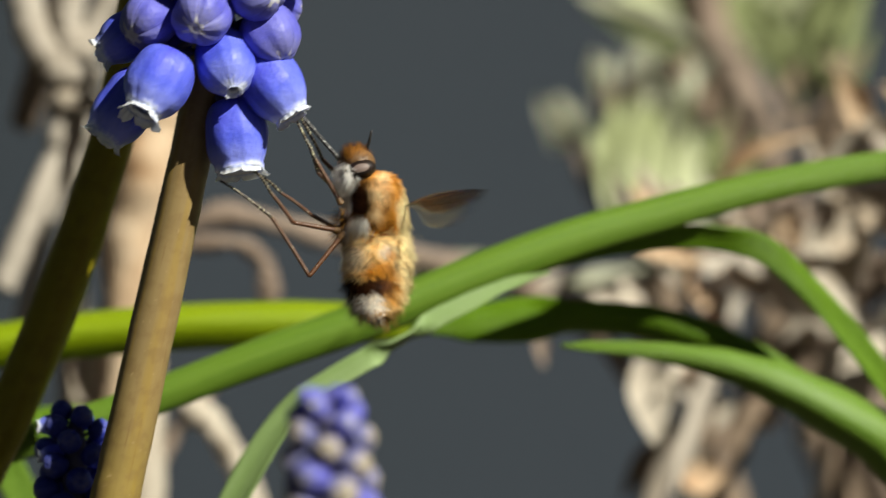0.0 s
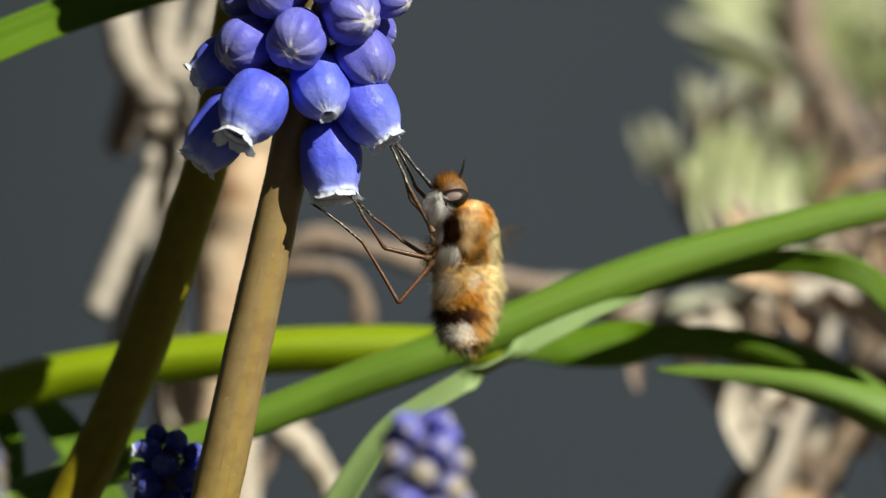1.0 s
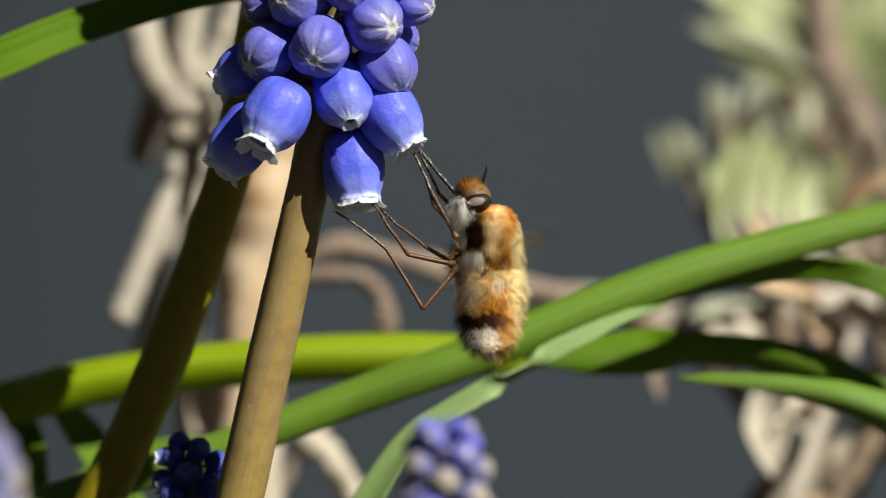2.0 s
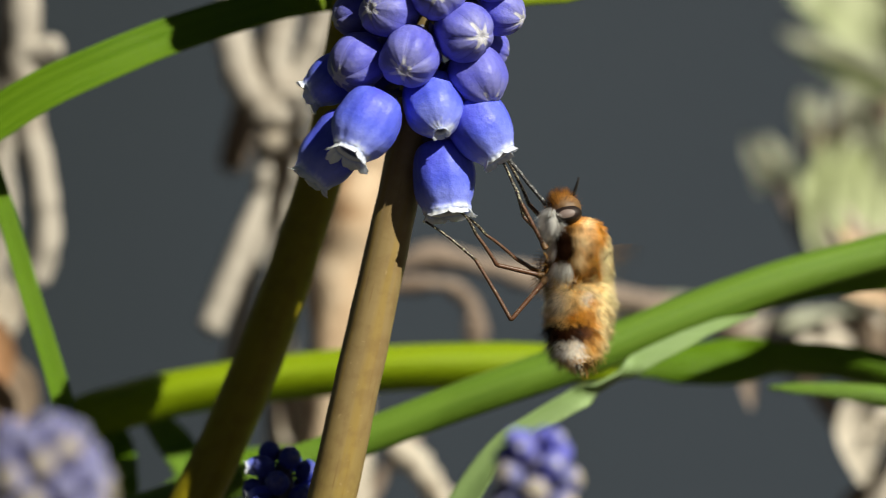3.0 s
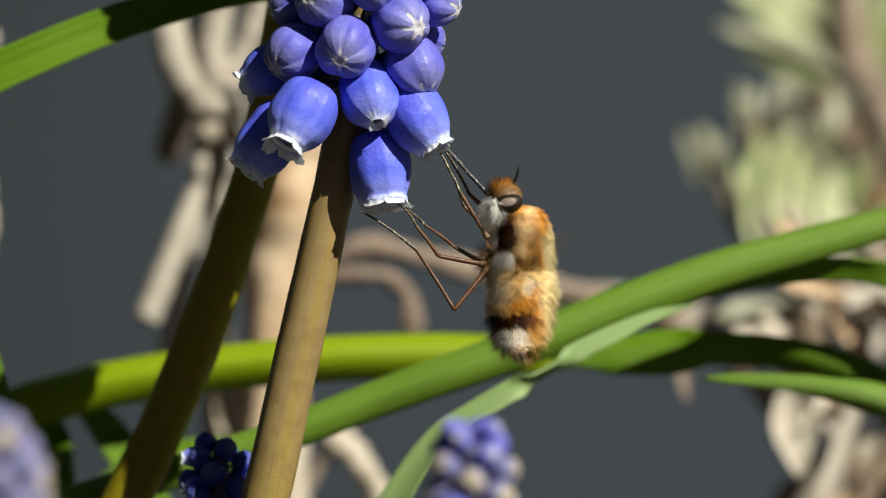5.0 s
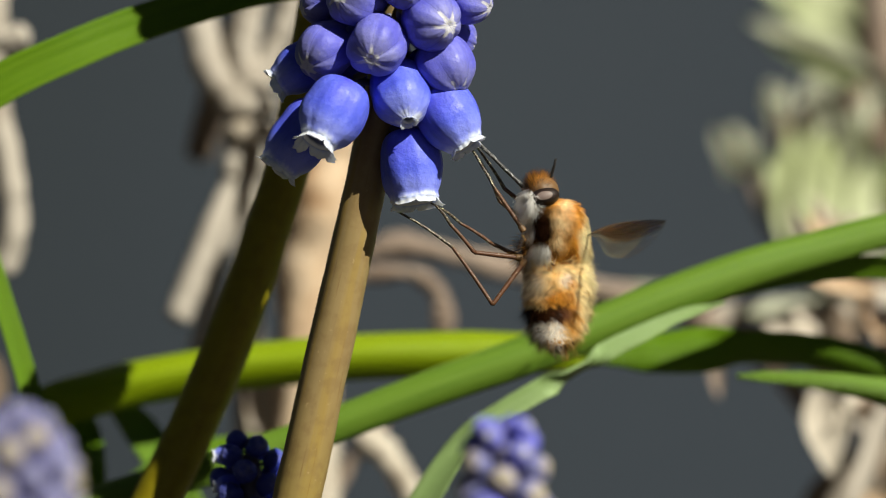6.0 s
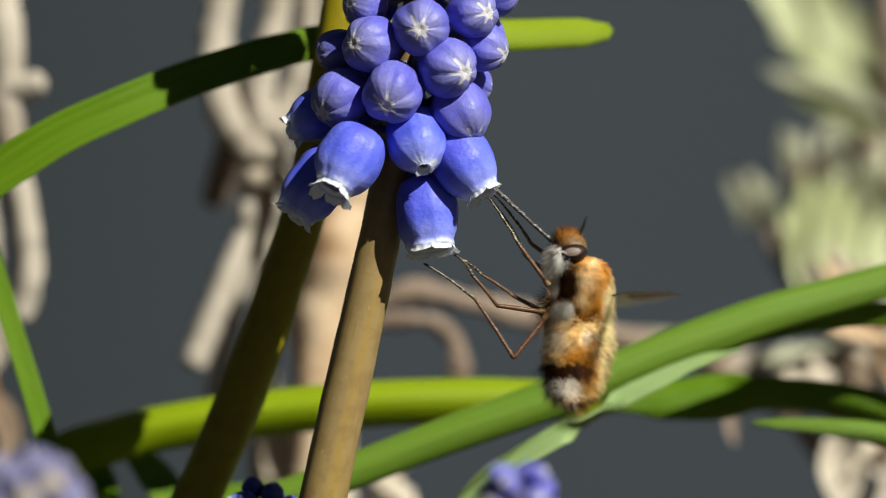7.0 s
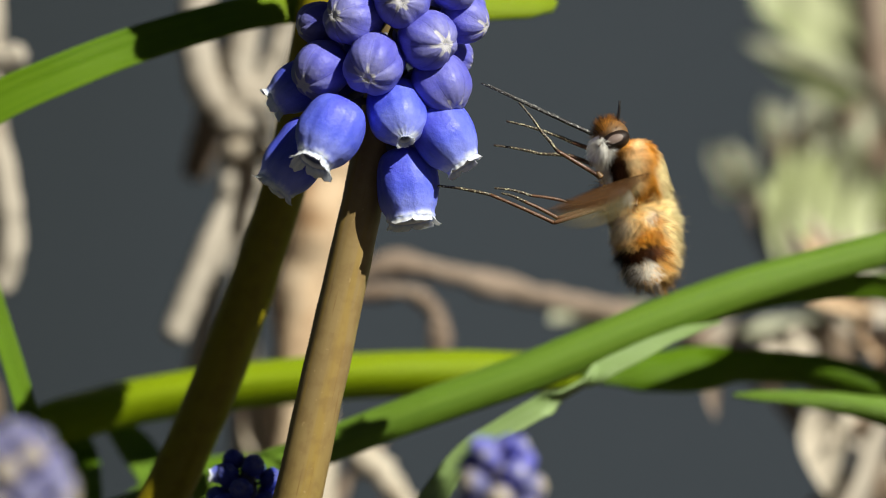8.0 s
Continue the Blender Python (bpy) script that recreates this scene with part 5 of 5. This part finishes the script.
WING_ROOTS = (V(1.80, -0.45, 1.02), V(1.80, 0.45, 1.02))


def wing_mesh(side):
    """Long rounded wing along +x with its leading edge on top; thin but closed."""
    n, m = 26, 9
    verts, uvs = [], []
    for layer in (1, -1):
        for i in range(n + 1):
            t = i / n
            top = 0.32 * math.sin(math.pi * min(1, t * 1.05)) ** 0.7
            wide = 3.1 * (t ** 0.55) * min(1.0, 0.12 + t * 2.4) * (1 - t ** 5) ** 0.6 * (0.55 + 0.45 * math.sin(math.pi * t))
            for j in range(m + 1):
                s = j / m
                verts.append(V(9.6 * t, 0.05 * math.sin(s * 14 + t * 5) + 0.02 * layer, top - (wide + 0.12) * s + 0.06))
                uvs.append((t, s))
    faces, row, o = [], m + 1, (n + 1) * (m + 1)
    for i in range(n):
        for j in range(m):
            q = (i * row + j, i * row + j + 1, (i + 1) * row + j + 1, (i + 1) * row + j)
            faces += [q, tuple(o + k for k in q[::-1])]
    return mesh_of("wing", verts, faces, WING, True, uvs)


def bee_fly():
    fly = tagged(new("bee_fly"), "furry golden-brown bee-fly with long proboscis, brown-edged wings and thin legs", "insect")
    thorax = part("thorax", loft("thorax", [(3.16, 0.16, 0.03, 0.03), (3.13, 0.16, 0.42, 0.38), (3.02, 0.16, 0.84, 0.78), (2.84, 0.15, 1.14, 1.06), (2.55, 0.13, 1.42, 1.30), (2.0, 0.07, 1.72, 1.52), (1.2, 0.05, 1.84, 1.62), (0.3, 0.07, 1.90, 1.64), (-0.4, 0.06, 1.80, 1.58), (-0.9, 0.0, 1.5, 1.4)], UNDERFUR), fly, "thorax with golden fur, dark side band and white breast")
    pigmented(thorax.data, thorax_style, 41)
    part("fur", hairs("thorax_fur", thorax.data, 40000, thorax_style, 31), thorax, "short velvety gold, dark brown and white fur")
    abdomen = part("abdomen", loft("abdomen", [(-0.3, 0.02, 1.4, 1.3), (-0.8, 0.05, 1.72, 1.50), (-1.5, 0.06, 1.84, 1.58), (-2.4, 0.05, 1.85, 1.58), (-3.4, 0.0, 1.74, 1.52), (-4.3, -0.05, 1.52, 1.36), (-4.95, -0.08, 1.24, 1.10), (-5.32, -0.08, 0.86, 0.76), (-5.48, -0.08, 0.3, 0.3)], UNDERFUR, lean=0.48, upright=0.85), fly, "stout abdomen with a dark patch and white tail hairs")
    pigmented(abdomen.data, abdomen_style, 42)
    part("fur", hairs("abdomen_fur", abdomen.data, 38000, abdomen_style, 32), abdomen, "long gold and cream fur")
    head = part("head", ball_mesh("head", SKIN), fly, "", facing(V(-0.81, 0.00, 3.73), (0, 0, 1), (0.00098, 0.00115, 0.00088)))
    tuft_base = ball_mesh("tuft_base", SKIN, 1.0)
    tuft_base.transform(Matrix.Translation(V(-1.05, 0.00, 3.90)) @ Matrix.Diagonal((0.00064, 0.00085, 0.00058, 1)))
    tuft_base.update()
    part("face_tuft", hairs("face_tuft", tuft_base, 5200, face_style, 33), fly, "shaggy ginger face hair")
    for name, label, style, count, at, size in (("beard", "white fluffy beard below the face", beard_style, 3400, V(-1.58, -0.50, 2.95), (0.5, 0.9, 0.9)), ("hip_fur", "dark bristly fur round the roots of the legs", hip_style, 1100, V(-1.80, -0.20, 0.05), (0.45, 0.95, 1.0))):
        base = ball_mesh(name, SKIN, 0.001)
        base.transform(Matrix.Translation(at) @ Matrix.Diagonal((*size, 1)))
        base.update()
        part(name, hairs(name, base, count, style, 34), fly, label)
    for s in (-1, 1):
        part("eye", ball_mesh("eye", EYE_MAT), fly, "large brown-rimmed taupe compound eye", Matrix.Translation(V(-0.71, 0.00, 3.37) + V(0, s * 0.80, 0)) @ Matrix.Rotation(radians(-10), 4, "Y") @ Matrix.Diagonal((0.00090, 0.00074, 0.00058, 1)))
        a, b, c = V(-0.34, 0.00, 4.55) + V(0, s * 0.18, 0), V(-0.14, 0.00, 5.09) + V(0, s * 0.3, 0), V(0.00, 0.00, 5.67) + V(s * 0.06, s * 0.42, 0)
        part("antenna", tube("antenna", [a, b, c], [0.10, 0.085, 0.03], BLACK, 12, 8, 0.2, 3), fly, "short black antenna")
    beak = part("proboscis", tube("proboscis", [Vector(), SIP.normalized() * 0.0035, SIP.normalized() * 0.0073], [0.13, 0.10, 0.05], BEAK_MAT, 24, 10, 0.15, 6), fly, "long straight black proboscis dusted with pollen", Matrix.Translation(MOUTH))
    for k in (-1, 1):
        off = V(0, k * 0.05, 0.13 + 0.03 * k)
        part("sheath", tube("sheath", [off * 0.4, SIP.normalized() * 0.0034 + off * 0.8, SIP.normalized() * 0.0068 + off], [0.07, 0.055, 0.03], BEAK_MAT, 20, 8, 0.2, 7 + k), beak)
    legs = []
    for k, (hip, knee, ankle, tip, r) in enumerate(LEGS):
        leg = part("leg", limb("leg", hip, hip + (knee - hip) * 0.12, r * 1.9, r * 1.6, SKIN, 6, k), fly, "", Matrix.Translation(hip))
        joints = [part("femur", limb("femur", hip, knee, r * 1.25, r, LEG, 26, 10 + k), leg),
                  part("tibia", limb("tibia", knee, ankle, r * 0.95, r * 0.75, LEG if k < 3 else TARSUS, 40, 20 + k, 0.06), leg, "", Matrix.Translation(knee - hip)),
                  part("tarsus", limb("tarsus", ankle, tip, r * 0.75, r * 0.5, TARSUS, 30, 30 + k, 0.12), leg, "dark pollen-dusted leg tip", Matrix.Translation(ankle - hip))]
        legs.append((leg, joints))
    wings = [part("wing", wing_mesh(0), fly, "long clear wing with a smoky brown front edge", Matrix.Translation(WING_ROOTS[0])), part("wing", wing_mesh(1), fly, "long clear wing with a smoky brown front edge", Matrix.Translation(WING_ROOTS[1]))]
    for s in (-1, 1):
        part("haltere", tube("haltere", [V(0.07, s * 1.35, 0), V(-0.14, s * 1.75, -0.41), V(-0.27, s * 1.95, -0.68)], [0.06, 0.05, 0.11], SKIN, 8, 8), fly, "tiny brown haltere")
    return fly, beak, legs, wings


FLY, BEAK, FLY_LEGS, WINGS = bee_fly()

# seconds, middle of the body in mm, degrees by which the tail swings out to +x
BODY = [
    (0.00, 9.11, 149.19, 2.0),
    (0.20, 9.16, 149.13, 2.0),
    (0.50, 9.08, 149.09, 1.6),
    (0.80, 8.93, 149.00, 1.0),
    (1.00, 8.91, 148.92, 0.4),
    (1.20, 8.84, 149.01, 0.4),
    (2.50, 9.02, 149.09, 1.4),
    (3.00, 8.88, 148.91, -0.4),
    (3.50, 8.99, 149.02, 0.0),
    (4.00, 9.06, 148.98, 0.0),
    (4.50, 9.08, 149.08, 0.4),
    (4.70, 9.14, 149.08, 0.4),
    (5.80, 9.45, 148.92, 0.5),
    (6.00, 9.53, 149.33, 0.4),
    (6.50, 9.93, 149.33, -0.4),
    (6.80, 10.78, 148.41, -3.0),
    (7.00, 9.97, 148.71, -4.5),
    (7.30, 9.46, 149.64, 2.0),
    (7.50, 9.91, 149.95, 5.3),
    (7.60, 10.86, 150.32, 7.0),
    (7.70, 13.36, 152.11, 10.0),
    (7.80, 14.66, 154.12, 14.0),
    (7.90, 15.10, 153.10, 7.5),
    (7.96, 14.60, 153.99, 10.4),
    (8.00, 14.56, 154.03, 10.5),
]


def body_pose(row):
    t, x, z, swing = row
    return pose(x * 0.001, -0.001, z * 0.001, 0, -swing, 0)


def wing_pose(k, sweep, lift, twist):
    """sweep: degrees from straight back; 90 is straight out to the side."""
    return Matrix.Translation(WING_ROOTS[k]) @ pose(0, 0, 0, 0, 0, (-sweep, sweep)[k]) @ pose(0, 0, 0, 0, -lift, 0) @ pose(0, 0, 0, (-twist, twist)[k], 0, 0)


# leg segments in flight: ways of femur, tibia, tarsus (across, up), leg by leg
FLIGHT = {
    7.7: [((-75, -40), (-80, 42), (-65, 31)), ((-75, -13), (-80, 38), (-70, 35)), ((-80, 20), (-80, 14), (-50, 12)), ((-60, 16), (-50, 22), (-40, 30)), ((-50, 8), (-40, 24), (-40, 28)), ((-50, 14), (-45, 20), (-40, 20))],
    7.8: [((-45, -35), (-120, 7), (-115, -10)), ((-65, -26), (-110, 40), (-50, 6)), ((-60, -12), (-80, 36), (-60, 10)), ((-40, 26), (-65, 22), (-40, 8)), ((-35, 30), (-60, 12), (-40, 2)), ((-45, 16), (-60, 14), (-50, 8))],
    7.9: [((-45, -58), (-130, -15), (-80, -45)), ((-70, -4), (-105, 42), (-90, 32)), ((-70, -6), (-90, 34), (-70, 20)), ((-40, 30), (-70, 50), (-50, 30)), ((-40, 28), (-70, 8), (-60, 14)), ((-45, 20), (-60, 14), (-60, 18))],
    8.0: [((-77, -24), (-118, 52), (-105, 16)), ((-67, -20), (-100, 50), (-100, 36)), ((-60, 4), (-70, 12), (-60, 12)), ((-45, 27), (-55, 66), (-20, 26)), ((-50, 18), (-80, 32), (-50, 14)), ((-55, 20), (-66, 4), (-66, 12))],
}
FLIGHT[7.96] = FLIGHT[8.0]
BEAK_WAY = {7.96: (-197, 90), 7.7: (-200, 40), 7.8: (-200, -4), 7.9: (-190, 62), 8.0: (-197, 90)}
# where the wings are seen swept back, seen edge-on, or swept forward; between these they whirr
BACK = (0.0, 0.4, 0.8, 2.7, 2.9, 3.1, 3.5, 3.9, 4.1, 4.7, 6.0, 6.2, 6.4, 7.8)
EDGE = (2.5, 4.5, 6.5, 7.0, 7.5, 7.6, 7.7, 7.9)
FORE = (2.4, 7.1)
PASS = (0.5, 1.0, 3.0, 4.0)


# seconds, mm across and up at its tip, degrees by which the arched leaf sinks behind the tip
ARCH_SWAYS = [(0.0, -2.2, 0.5, 2.5), (6.0, -2.2, 0.5, 2.5), (6.3, -2.2, 0.4, 2.7), (6.5, -2.1, 0.2, 3.2), (6.8, -0.7, 0.0, 3.0), (7.0, 0.0, 0.0, 2.5), (7.1, -0.3, 0.1, 2.4), (7.3, -1.3, 0.4, 2.5), (7.5, -2.9, 1.4, 5.2), (7.6, -2.8, 1.2, 4.7), (7.8, -2.5, 0.5, 2.9), (8.0, -2.3, 0.0, 1.8)]


def motions():
    still = body_pose(next(r for r in BODY if r[0] == 3.5))
    walk(FLY, [(r[0], body_pose(r)) for r in BODY])
    # legs and proboscis hold on to the bells until the fly backs off
    sip_rows = []
    leg_rows = [[] for _ in LEGS]
    joint_rows = [[[], [], []] for _ in LEGS]
    for row in BODY:
        t = row[0]
        m = body_pose(row)
        back = m.to_3x3().inverted()
        if t in FLIGHT:
            way = back @ Vector((BEAK_WAY[t][0], 0, BEAK_WAY[t][1]))
        else:
            way = m.inverted() @ (still @ (MOUTH + SIP * 1.6)) - MOUTH
        sip_rows.append((t, Matrix.Translation(MOUTH) @ SIP.rotation_difference(way).to_matrix().to_4x4()))
        for k, (hip, knee, ankle, tip, r) in enumerate(LEGS):
            bones = (knee - hip, ankle - knee, tip - ankle)
            if t in FLIGHT:
                leg_rows[k].append((t, Matrix.Translation(hip)))
                start = Vector()
                for j, bone in enumerate(bones):
                    a, b = FLIGHT[t][k][j]
                    new_way = back @ Vector((a, bone.y * 9000, b))
                    turn = bone.rotation_difference(new_way).to_matrix().to_4x4()
                    joint_rows[k][j].append((t, Matrix.Translation(start) @ turn))
                    start = start + new_way.normalized() * bone.length
            else:
                aim = m.inverted() @ (still @ tip) - hip
                leg_rows[k].append((t, Matrix.Translation(hip) @ (tip - hip).rotation_difference(aim).to_matrix().to_4x4()))
                start = Vector()
                for j, bone in enumerate(bones):
                    joint_rows[k][j].append((t, Matrix.Translation(start)))
                    start = start + bone
    walk(BEAK, sip_rows)
    for k, (leg, joints) in enumerate(FLY_LEGS):
        walk(leg, leg_rows[k])
        for j, ob in enumerate(joints):
            walk(ob, joint_rows[k][j])
    # the arched leaf sways
    tip = V(12.6, 15.3, 166.28)
    walk(ARCH, [(t, Matrix.Translation(tip + V(x, 0, z)) @ Matrix.Rotation(radians(-d), 4, "Y") @ Matrix.Translation(-tip)) for t, x, z, d in ARCH_SWAYS])
    # the wings beat between swept back and swept forward
    total = frame(8.0)
    beat = [(91 + 38 * math.sin(f * 1.57), 3, 4) for f in range(total)]
    for t in BACK:
        f = round(t * FPS)
        for d, s in ((-1, 78), (0, 63), (1, 78)):
            if 0 <= f + d < total:
                beat[f + d] = (s, 5, 16)
    for t in EDGE:
        f = round(t * FPS)
        for d, s, w in ((-1, 110, 30), (0, 66, 62), (1, 110, 30)):
            if 0 <= f + d < total:
                beat[f + d] = (s, 2, w)
    for t in PASS:
        f = round(t * FPS)
        for d, s in ((-1, 55), (0, 91), (1, 127)):
            beat[f + d] = (s, 3, 4)
    for t in FORE:
        f = round(t * FPS)
        for d, s in ((-1, 150), (0, 120), (1, 88)):
            if 0 <= f + d < total:
                beat[f + d] = (s, -8, -10)
    for d, s in ((-2, 62), (-1, 100), (0, 136)):
        beat[total - 1 + d] = (s, -6, 10)
    for k, wing in enumerate(WINGS):
        walk(wing, [(f / FPS, wing_pose(k, *beat[f])) for f in range(total)])


motions()
